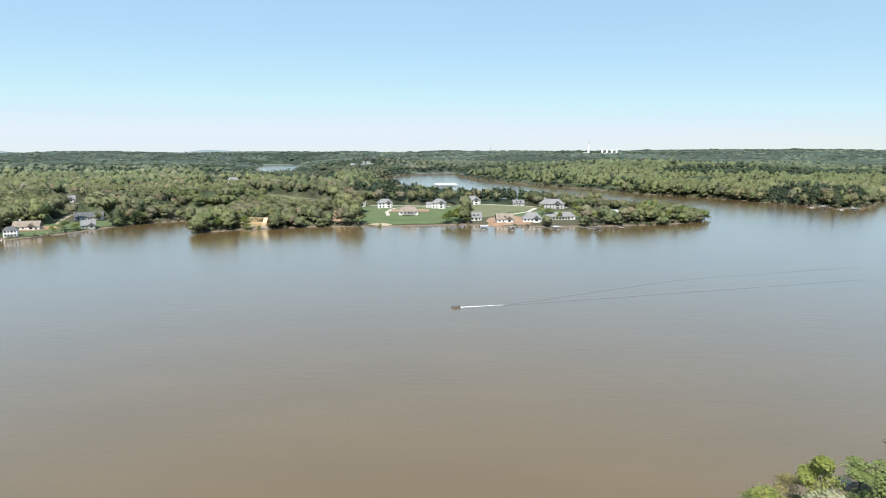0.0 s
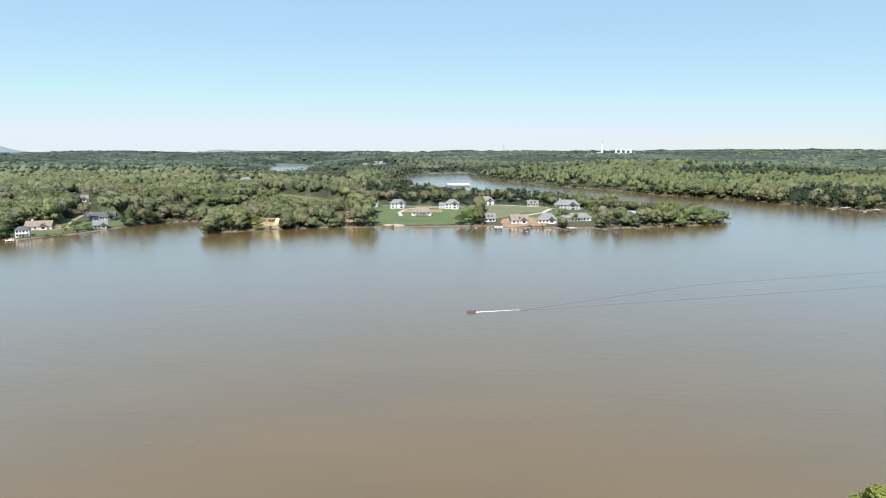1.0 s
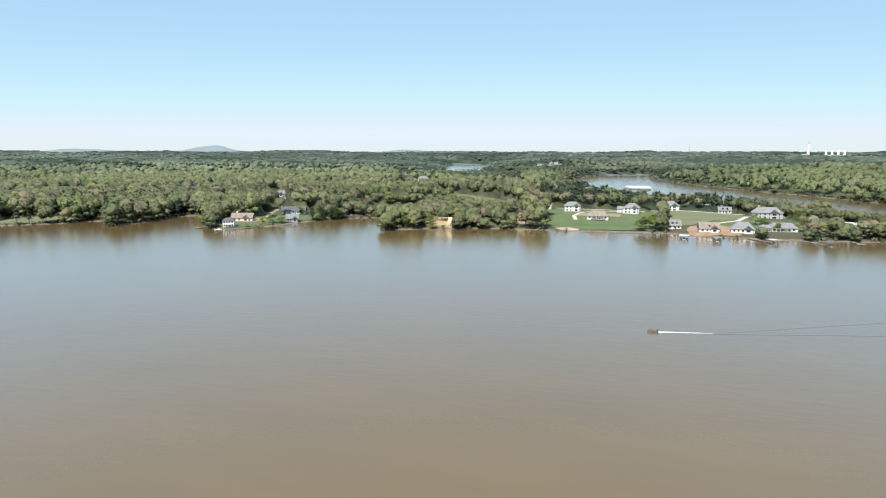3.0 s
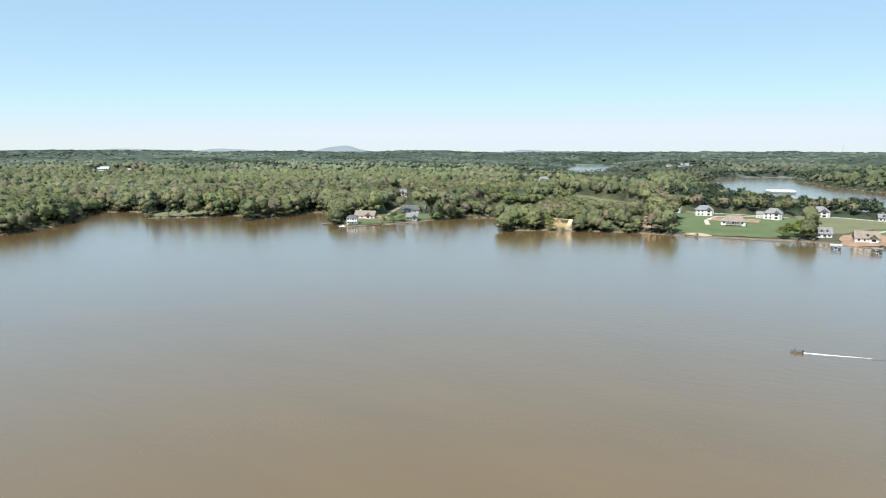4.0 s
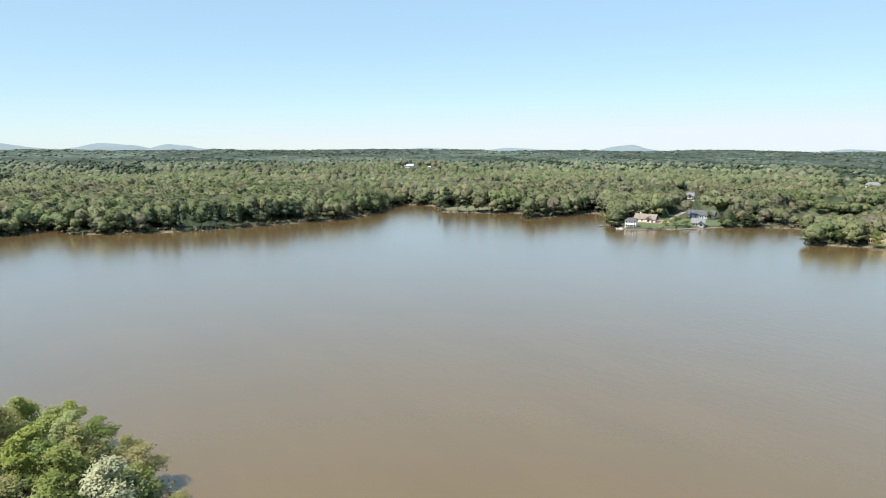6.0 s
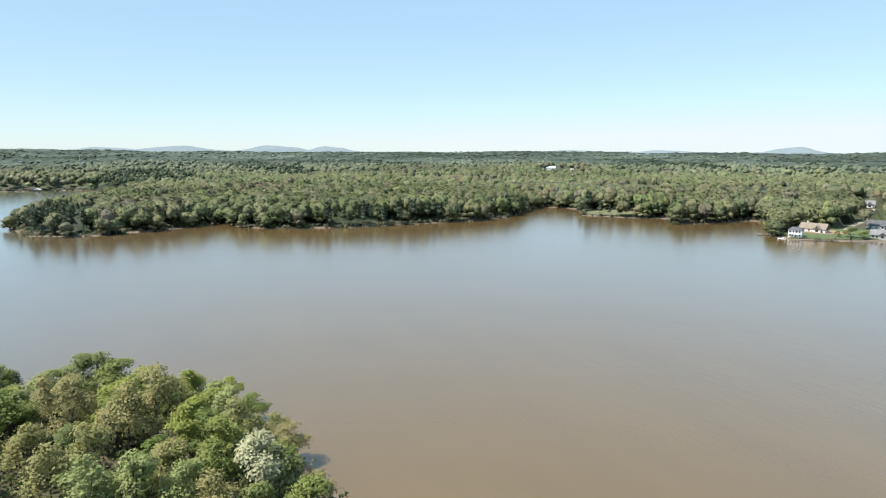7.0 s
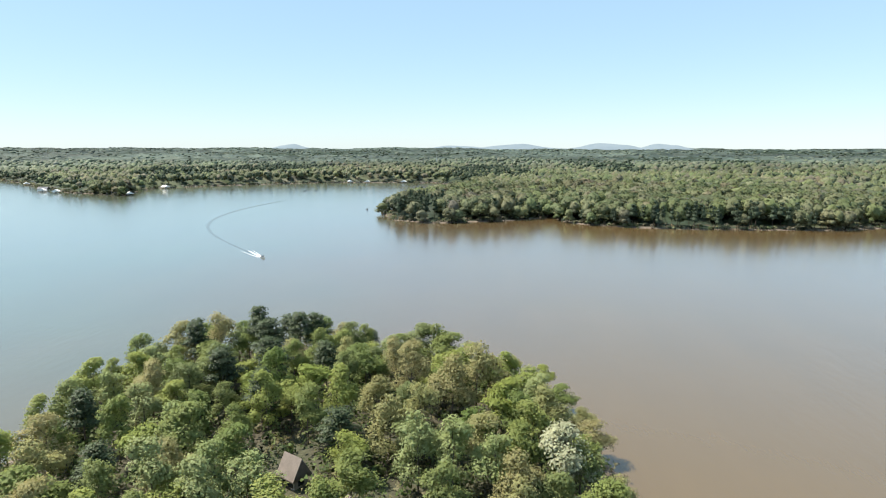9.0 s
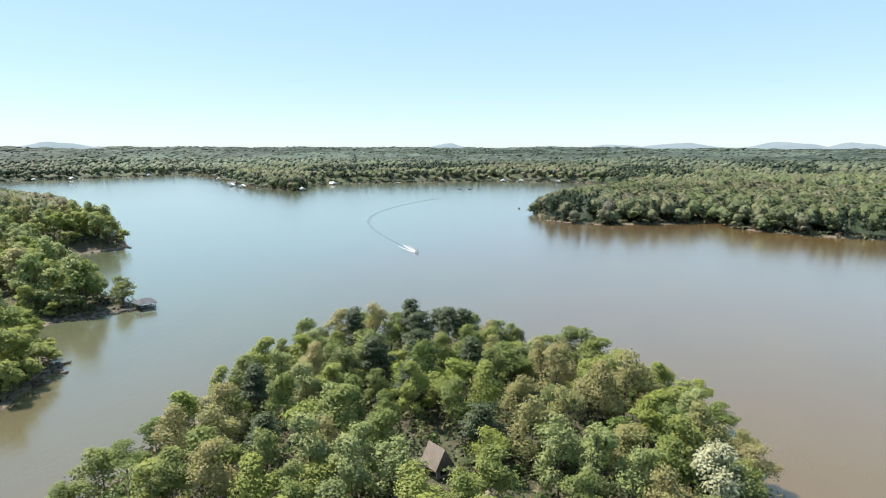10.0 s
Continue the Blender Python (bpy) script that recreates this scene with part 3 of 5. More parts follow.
def tree_model(name, label, category, seed, tall, radius, count, mat, leaves, size, kind="broad", low=0.52):
    """One tree of parts, to be copied."""
    rng = np.random.default_rng(seed)
    lobes = pine_lobes(rng, tall, radius, count, low) if kind == "pine" else broad_lobes(rng, tall, radius, count)
    ob = thing(name, label, category, (0, 0, 0))
    part("trunk", limb_mesh(rng, tall, lobes, 0.026 * tall / 2 if kind != "pine" else 0.013 * tall, kind == "bare", kind == "pine"), BARK, ob)
    if leaves:
        p, way = leaf_points(rng, lobes, leaves, 0.5 if kind == "pine" else 0.8, 0.7, 0.5, 1.4)
        v, f, lean = leaf_faces(rng, p, way, size, 0.9, 3, (0, 0, tall * 0.25))
        crown = new("crown", mesh_arrays("crown", v, f, mat, lean=lean))
        crown.parent = ob
    return ob




MODELS = {
    "green": [tree_model("broadleaf_tree", "tall broadleaf tree in fresh green leaf", "tree", s, 20, 6.0, c, LEAF_GREEN, 3900, 0.31) for s, c in ((1, 34), (2, 40), (3, 30))],
    "lime": [tree_model("broadleaf_tree", "broadleaf tree in bright lime-green spring leaf", "tree", s, 18, 5.6, c, LEAF_LIME, 3700, 0.3) for s, c in ((11, 30), (12, 36))],
    "tan": [tree_model("oak_tree", "oak tree in tan and olive budding leaf", "tree", s, 20, 6.6, c, LEAF_TAN, 3900, 0.3) for s, c in ((21, 42), (22, 36))],
    "pale": [tree_model("broadleaf_tree", "thin broadleaf tree in pale grey-green leaf", "tree", s, 19, 5.6, c, LEAF_PALE, 3500, 0.3) for s, c in ((31, 34), (32, 30))],
    "white": [tree_model("blossom_tree", "tree covered in creamy white blossom", "tree", s, 17, 5.6, c, LEAF_WHITE, 4200, 0.3) for s, c in ((41, 36),)],
    "pine": [tree_model("pine_tree", "tall dark pine with tufted crown", "tree", s, 23, 5.2, c, LEAF_PINE, 3400, 0.32, "pine") for s, c in ((51, 20), (52, 24))],
    "bare": [tree_model("bare_tree", "leafless grey tree with fine branches", "tree", s, 17, 5.4, c, LEAF_PALE, 900, 0.2, "bare") for s, c in ((61, 22),)],
    # lighter trees for the farther banks and gardens
    "green_far": [tree_model("broadleaf_tree", "broadleaf tree in fresh green leaf", "tree", s, 20, 6.2, c, LEAF_GREEN, 1500, 0.48) for s, c in ((4, 24), (5, 28))],
    "lime_far": [tree_model("broadleaf_tree", "broadleaf tree in lime-green spring leaf", "tree", s, 18, 5.8, c, LEAF_LIME, 1500, 0.47) for s, c in ((14, 24), (15, 20))],
    "tan_far": [tree_model("oak_tree", "oak tree in tan budding leaf", "tree", s, 20, 6.4, c, LEAF_TAN, 1500, 0.47) for s, c in ((24, 26),)],
    "pale_far": [tree_model("broadleaf_tree", "thin broadleaf tree in pale leaf", "tree", s, 19, 5.6, c, LEAF_PALE, 1400, 0.47) for s, c in ((34, 24),)],
    "pine_far": [tree_model("pine_tree", "dark pine with tufted crown", "tree", s, 25, 4.6, c, LEAF_PINE, 1400, 0.5, "pine", 0.2) for s, c in ((54, 20),)],
}
SIZES = {"green": 20, "lime": 18, "tan": 20, "pale": 19, "white": 17, "pine": 23, "bare": 17, "green_far": 20, "lime_far": 18, "tan_far": 20, "pale_far": 19, "pine_far": 25}
USED = set()
tree_rng = np.random.default_rng(77)


def plant(kind, x, y, tall=None, group="trees on the near wooded point"):
    choices = MODELS[kind]
    model = choices[int(tree_rng.integers(len(choices)))]
    size = SIZES[kind]
    s = (tall or size * tree_rng.uniform(0.8, 1.08)) / size
    wide = (0.45 + 0.55 * s) * tree_rng.uniform(0.9, 1.24)
    m = Matrix.Translation((x, y, z_at(x, y))) @ Matrix.Rotation(tree_rng.uniform(0, 6.28), 4, "Z") @ Matrix.Diagonal((wide, wide, s, 1))
    if model in USED:
        ob = copy_thing(model, m)
    else:
        USED.add(model)
        ob = model
        ob.matrix_basis = m
    tagged(ob, group=group)
    return ob


# the trees that stand out on the near point: kind, x, y, height
NOTED = [("pine", -182, -57, 22), ("pine", -199, -44, 23), ("pine", -192, -38, 23), ("pine", -199, -30, 24), ("pine", -203, -26, 22), ("pine", -136, -62, 20),
         ("pine", -163, -40, 22), ("pine", -170, -29, 22), ("pine", -205, -36, 21), ("tan", -187, -52, 23),
         ("tan", -150, -53, 20), ("tan", -158, -58, 19), ("tan", -176, 6, 22), ("tan", -168, 12, 21),
         ("tan", -160, 24, 23), ("tan", -166, 30, 22), ("tan", -136, 12, 20), ("tan", -142, 18, 18)]
NOTED_MORE = [("green", -162, -24, 20), ("green", -131, -50, 19), ("green", -124, -30, 20), ("green", -121, -18, 19), ("lime", -146, -3, 20),
              ("tan", -95, -41, 18), ("pale", -108, -28, 20), ("tan", -83, -38, 15), ("bare", -86, -53, 17), ("lime", -103, -3, 14),
              ("green", -112, 9, 19), ("pale", -124, 20, 19), ("green", -138, 31, 18), ("pale", -122, 36, 18), ("lime", -154, 37, 18), ("pale", -162, 46, 19),
              ("white", -125, 51, 22), ("green", -124, 53, 19), ("lime", -141, 44, 17), ("green", -116, 48, 17), ("green", -136, 55, 14)]
NOTED_NORTH_EAST = [("green", 53, 100, 17), ("lime", 60, 106, 19), ("lime", 75, 113, 17), ("white", 68, 100, 14), ("pale", 86, 112, 17), ("tan", 98, 119, 21),
                    ("green", 44, 92, 15), ("lime", 36, 90, 12)]
HOUSE_SPOTS = [(-212, -196, 10), (-123, -7, 6.8), (-117, -4, 3.2), (-109, 12, 5)]
planted = []
for _k, _x, _y, _h in NOTED + NOTED_MORE + NOTED_NORTH_EAST:
    plant(_k, _x, _y, _h * (0.86 if _x > 0 else 0.9))
    planted.append((_x, _y))
_kinds = ["green"] * 11 + ["lime"] * 8 + ["tan"] * 4 + ["pale"] * 3 + ["pine"]


def grove(low, high, most, gap, clear_inland, tall, group, far="", kinds=_kinds):
    """Fills a stretch of the plan with trees, each a few metres from the next."""
    tries = tree_rng.uniform(low, high, size=(6000, 2))
    inland = land(tries[:, 0], tries[:, 1])
    count = 0
    for (x, y), d in zip(tries, inland):
        if count >= most:
            break
        if d < 0.4 or (x + 162) ** 2 + (y - 46) ** 2 < 64 or (x + 125) ** 2 + (y - 51) ** 2 < 64 or d > clear_inland or math.degrees(math.atan2(-x - 6, y - 37)) % 360 > (149 if y < -100 else 400) or any((x - a) ** 2 + (y - b) ** 2 < gap ** 2 for a, b in planted):
            continue
        if any((x - a) ** 2 + (y - b) ** 2 < r * r for a, b, r in HOUSE_SPOTS):
            continue
        lowest = 0.62 if d < 7 else 1.0
        plant(kinds[int(tree_rng.integers(len(kinds)))] + far, float(x), float(y), float(tree_rng.uniform(*tall)) * lowest, group)
        planted.append((x, y))
        count += 1


grove((-224, -88), (-78, 66), 135, 6.5, 90, (13.5, 18.5), "trees on the near wooded point")
grove((30, 70), (112, 130), 14, 7.0, 26, (11, 15), "trees on the near north-east bank")
grove((-200, -222), (-100, -134), 34, 6.4, 44, (16, 22), "trees on the southern point", "_far", ["green"] * 4 + ["lime"] * 12 + ["pale"] * 4 + ["tan"])
grove((-402, -420), (-196, -196), 150, 6.3, 75, (20, 27), "trees on the southern point", "_far", ["green"] * 4 + ["lime"] * 12 + ["pale"] * 4 + ["tan"])
# garden and shore trees of the far peninsula: kind, x, y, height
GARDEN = [("green", 9, 630, 20), ("green", 18, 632, 19), ("lime", 13, 640, 19), ("green", 24, 627, 10), ("green", 4, 627, 12), ("green", 110, 640, 13), ("lime", 120, 634, 12),
          ("tan", 142, 640, 14), ("green", 152, 630, 13), ("lime", 160, 640, 14), ("pale", 108, 668, 12), ("green", 150, 700, 15)]
GARDEN_EAST = [("lime", 196, 630, 13), ("green", 204, 642, 15), ("tan", 214, 636, 14), ("green", 224, 646, 15), ("lime", 234, 640, 15), ("green", 244, 648, 15), ("green", 254, 656, 14), ("lime", 264, 660, 12),
               ("tan", 230, 668, 17), ("tan", 216, 662, 17), ("green", 190, 648, 12), ("pale", 246, 672, 14), ("lime", 172, 636, 11), ("green", 258, 676, 13)]
GARDEN_POINT = [("pine", -312, 636, 17), ("pine", -331, 619, 20), ("pine", -325, 626, 19), ("pine", -330, 634, 21), ("pine", -319, 640, 18), ("green", -352, 574, 11), ("green", -346, 582, 10), ("lime", -358, 566, 8), ("pine", -322, 626, 17), ("pine", -316, 634, 18), ("green", -310, 640, 15), ("pale", -404, 556, 15), ("pale", -412, 562, 17),
                ("lime", -416, 552, 15), ("tan", -420, 572, 18), ("tan", -404, 606, 17), ("pale", -400, 620, 18), ("green", -356, 640, 14)]
GARDEN_WEST = [("lime", -166, 598, 6), ("green", -187, 592, 6), ("tan", -176, 591, 4.5), ("green", -192, 602, 12), ("lime", -160, 612, 13), ("tan", -200, 610, 14), ("green", -214, 584, 13), ("lime", -206, 592, 14), ("green", -222, 576, 12), ("pale", -186, 616, 14), ("tan", -170, 620, 15)]
for _k, _x, _y, _h in GARDEN + GARDEN_EAST + GARDEN_POINT + GARDEN_WEST:
    plant(_k + "_far", _x, _y, _h, "garden and shore trees of the peninsula")


def understorey():
    """Low shrubs and saplings that close the floor of the near woods."""
    rng = np.random.default_rng(8)
    p = rng.uniform((-224, -90), (-70, 68), size=(2600, 2))
    p = np.r_[p, rng.uniform((20, 60), (115, 132), size=(500, 2)), rng.uniform((-205, -225), (-90, -130), size=(700, 2)), rng.uniform((-402, -420), (-196, -190), size=(3200, 2))]
    d = land(p[:, 0], p[:, 1])
    ok = (d > 0.3) & (d < np.where(p[:, 1] < -190, 34, 80))
    ok &= (np.degrees(np.arctan2(-p[:, 0] - 6, p[:, 1] - 37)) % 360 < 149) | (p[:, 1] > -100)
    for a, b, r in HOUSE_SPOTS:
        ok &= (p[:, 0] - a) ** 2 + (p[:, 1] - b) ** 2 > (r * 0.8) ** 2
    p = p[ok]
    n = 26
    z = height(p[:, 0], p[:, 1])
    r = rng.uniform(1.0, 2.6, size=(len(p), 1, 1))
    way = unit(rng.normal(size=(len(p), n, 3)) + (0, 0, 0.5))
    pts = np.c_[p, z][:, None] + way * r * (1, 1, 1.3) + (0, 0, 0.8)
    v, f, lean = leaf_faces(rng, pts.reshape(-1, 3), way.reshape(-1, 3), 0.5, 0.9)
    tones = np.array([(0.15, 0.22, 0.075), (0.21, 0.26, 0.1), (0.25, 0.23, 0.13), (0.12, 0.17, 0.07)])
    c = tones[rng.integers(0, 4, len(p))] * rng.uniform(0.8, 1.2, size=(len(p), 1))
    c = np.repeat(c, n * 3, 0)
    tagged(new("understorey_shrubs", mesh_arrays("understorey_shrubs", v, f, LEAF_TINT, c, lean)), "green shrubs and saplings under the near trees", "shrubs", kind="stuff")


understorey()

# ---------------------------------------------------------------- woods
TONES = {  # leaf tones of the woods
    "green": (0.186, 0.24, 0.116), "olive": (0.243, 0.264, 0.145), "tan": (0.329, 0.283, 0.191), "lime": (0.26, 0.307, 0.139),
    "grey": (0.267, 0.254, 0.2), "pale": (0.298, 0.31, 0.197), "pine": (0.093, 0.13, 0.0835)}


def wood_tree(seed, kind, leaves, size, level, skirt=0, trunk=False):
    """A lighter tree for the woods: an uneven dome (or a pine's tiers) roughened by leaf sprays, with lower boughs where they show."""
    rng = np.random.default_rng(seed)
    tall, radius = (22, 3.2) if kind == "pine" else (20, 5.6)
    vs, fs, ls, n = [], [], [], 0

    def dome(centre, r, sub, cut):
        nonlocal n
        iv, fi = ico(sub)
        bumps = unit(rng.normal(size=(5, 3)) + (0, 0, 0.6))
        swell = 0.74 + 0.42 * (np.maximum(0, iv @ bumps.T) ** 6).max(1)[:, None] + 0.05 * rng.normal(size=(len(iv), 1))
        fi = fi[iv[fi][:, :, 2].max(1) > cut]
        v = centre + iv * swell * r
        lean = unit(iv + 0.3 * unit(rng.normal(size=iv.shape)) + (0, 0, 0.5))
        vs.append(v)
        fs.append(fi + n)
        ls.append(lean)
        n += len(v)
        return v[np.unique(fi)], lean[np.unique(fi)], iv[np.unique(fi)]
    tops = []
    if kind == "pine":
        for j, t in enumerate((0.5, 0.72, 0.9) if level > 1 else (0.75,)):
            tops.append(dome((rng.uniform(-0.4, 0.4), rng.uniform(-0.4, 0.4), tall * t), np.array((1, 1, 1.15)) * radius * (1.0 - 0.28 * j), 1, -0.5))
    else:
        r = np.array((radius * 0.88, radius * 0.88, radius * 1.15))
        tops.append(dome((0, 0, tall - radius * 1.15), r, level, -0.45))
        for j in range(skirt):
            a = 2 * math.pi * (j + rng.uniform(-0.3, 0.3)) / skirt
            tops.append(dome((math.cos(a) * radius * 0.6, math.sin(a) * radius * 0.6, tall * rng.uniform(0.28, 0.52)), radius * rng.uniform(0.36, 0.52), 1, -0.6))
    if leaves:
        p, lean, way = (np.concatenate(q) for q in zip(*tops))
        i, j = rng.integers(0, len(p), (2, leaves))
        j = np.where(((p[i] - p[j]) ** 2).sum(1) < (radius * 0.6) ** 2, j, i)
        t = rng.uniform(0, 0.6, size=(leaves, 1))
        at = p[i] * (1 - t) + p[j] * t + way[i] * rng.uniform(-0.1, 1.0, size=(leaves, 1)) + rng.normal(size=(leaves, 3)) * 0.45
        v, f, _ = leaf_faces(rng, at, way[i], size, 0.6)
        vs.append(v)
        fs.append(f + n)
        ls.append(np.repeat(unit(lean[i] + 0.34 * rng.normal(size=(leaves, 3))), 3, 0))
        n += len(v)
    bark = n
    if trunk:
        vs.append(np.array([(0.3, 0, -1), (-0.15, 0.26, -1), (-0.15, -0.26, -1), (0, 0, tall * 0.7)], float))
        ls.append(np.array([(1, 0, 0), (-0.5, 0.86, 0), (-0.5, -0.86, 0), (0, 0, 1)], float))
        fs.append(np.array([(0, 1, 3), (1, 2, 3), (2, 0, 3)]) + n)
        n += 4
    is_bark = np.zeros(n, bool)
    is_bark[bark:] = True
    return np.concatenate(vs), np.concatenate(fs), is_bark, np.concatenate(ls)


def woods(name, label, models, places, seed):
    """places: x, y, height, tone (r, g, b), model number. All trees in one mesh of stuff."""
    rng = np.random.default_rng(seed)
    V, F, C, N, base = [], [], [], [], 0
    for k, (v, f, bark, lean) in enumerate(models):
        own = places[places[:, 6] == k]
        if not len(own):
            continue
        a = rng.uniform(0, 2 * math.pi, len(own))
        s = own[:, 2] / (22 if models is PINES_AND_LEAF and k >= 4 else 20)
        w = (0.4 + 0.6 * s) * rng.uniform(1.05, 1.75, len(own)) * (0.78 if k >= 4 else 1.0)
        ca, sa = np.cos(a)[:, None], np.sin(a)[:, None]
        w = w[:, None]
        x = own[:, 0:1] + (v[:, 0] * ca - v[:, 1] * sa) * w
        y = own[:, 1:2] + (v[:, 0] * sa + v[:, 1] * ca) * w
        z = height(own[:, 0], own[:, 1])[:, None] + v[:, 2] * s[:, None]
        V.append(np.stack([x, y, z], -1).reshape(-1, 3))
        N.append(np.stack([lean[:, 0] * ca - lean[:, 1] * sa, lean[:, 0] * sa + lean[:, 1] * ca, lean[:, 2] + 0 * ca], -1).reshape(-1, 3))
        F.append((f[None] + (np.arange(len(own)) * len(v))[:, None, None]).reshape(-1, 3) + base)
        c = np.repeat(own[:, None, 3:6], len(v), 1)
        c[:, bark] = (0.1, 0.085, 0.07)
        C.append(c.reshape(-1, 3))
        base += len(own) * len(v)
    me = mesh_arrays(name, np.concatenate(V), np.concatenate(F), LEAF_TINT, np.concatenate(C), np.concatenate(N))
    me.polygons.foreach_set("use_smooth", np.ones(len(me.polygons), bool))
    return tagged(new(name, me), label, "woods", kind="stuff")


PINES_AND_LEAF = None
CLEAR = [np.array(o, float) for _n, o, _m, _l, _c in LAWNS]
# round clearings for buildings and the camera's sight of them: x, y, radius
BUILDINGS_CLEAR = [(43, 622, 10), (30, 628, 6), (-8, 619, 14), (-30, 616, 14), (-50, 616, 10), (50, 650, 14), (-110, 800, 10), (-37, 672, 20), (-68, 735, 16), (-101, 762, 17), (-4, 730, 17), (38, 800, 18), (122, 636, 24), (-108, 652, 9), (34, 640, 12), (64, 626, 15), (92, 626, 16), (128, 726, 22),
                   (118, 626, 14), (98, 800, 14), (-183, 594, 17), (-375, 536, 13), (-388, 572, 16), (-337, 584, 12), (-360, 650, 22), (-366, 650, 12), (-471, 780, 20), (-455, 752, 14), (-262, 2120, 60), (-300, 2110, 40), (-440, 740, 12),
                   (-1236, 850, 26), (-1210, 880, 22), (-1190, 826, 26), (-1168, 850, 22), (-1150, 806, 22), (-373, 1114, 18), (178, 660, 16), (-1150, 1270, 30), (827, 3555, 70), (938, 3527, 90)]


def free(x, y):
    """Where trees may stand."""
    ok = np.ones(len(x), bool)
    for o in CLEAR:
        ok &= off_shore(x, y, o) > 2.5
    for cx, cy, r in BUILDINGS_CLEAR:
        ok &= (x - cx) ** 2 + (y - cy) ** 2 > r * r
        # open ground to the south too, so that the camera sees each house
        ok &= (x - cx) ** 2 + (y - cy + r * 0.8) ** 2 > (r * 0.7) ** 2
    for _n, o, _w, _m, _l in ROADS:
        for (ax, ay), (bx, by) in zip(o, o[1:]):
            t = np.clip(((x - ax) * (bx - ax) + (y - ay) * (by - ay)) / ((bx - ax) ** 2 + (by - ay) ** 2), 0, 1)
            ok &= (x - ax - t * (bx - ax)) ** 2 + (y - ay - t * (by - ay)) ** 2 > 11 ** 2
    return ok


def sown(seed, spacing, r0, r1, inland, sector=True):
    """Jittered places between two distances from the walk and two distances from the water."""
    rng = np.random.default_rng(seed)
    c = np.arange(-r1, r1, spacing)
    x, y = [g.ravel() + rng.uniform(-0.85, 0.85, g.size) * spacing for g in np.meshgrid(c, c)]
    r = np.hypot(x, y)
    bearing = np.degrees(np.arctan2(-x, y))
    seen = (bearing > -46) & (bearing < 156)
    k = (r >= r0) & (r < r1) & (seen if sector else ~seen)
    x, y = x[k], y[k]
    d = land(x, y)
    k = (d > inland[0]) & (d < inland[1])
    # the southern point has its own trees
    k &= ~((x > -402) & (x < -100) & (y > -470) & (y < -130) & (d < 85)) & ~((x > -245) & (x < 60) & (y > -105) & (y < 85))
    x, y, d = x[k], y[k], d[k]
    k = free(x, y)
    return x[k], y[k], d[k], rng


PINE_GROVES = [(-45, 850, 80, 62), (40, 850, 130, 50), (-60, 880, 70, 60), (-90, 1000, 60, 90), (-640, -70, 30, 40), (-690, -60, 50, 30), (-620, 60, 20, 50), (-610, 200, 16, 90), (-350, 630, 10, 26),
               (-344, 640, 16, 24), (520, 860, 60, 70), (600, 1270, 170, 90), (-520, 524, 30, 22), (-600, 492, 16, 10), (-900, 1700, 500, 120),
               (-1500, -500, 180, 130), (-1300, -650, 160, 80), (-1900, 300, 500, 100), (-1700, 1500, 400, 90), (600, 2200, 400, 140)]


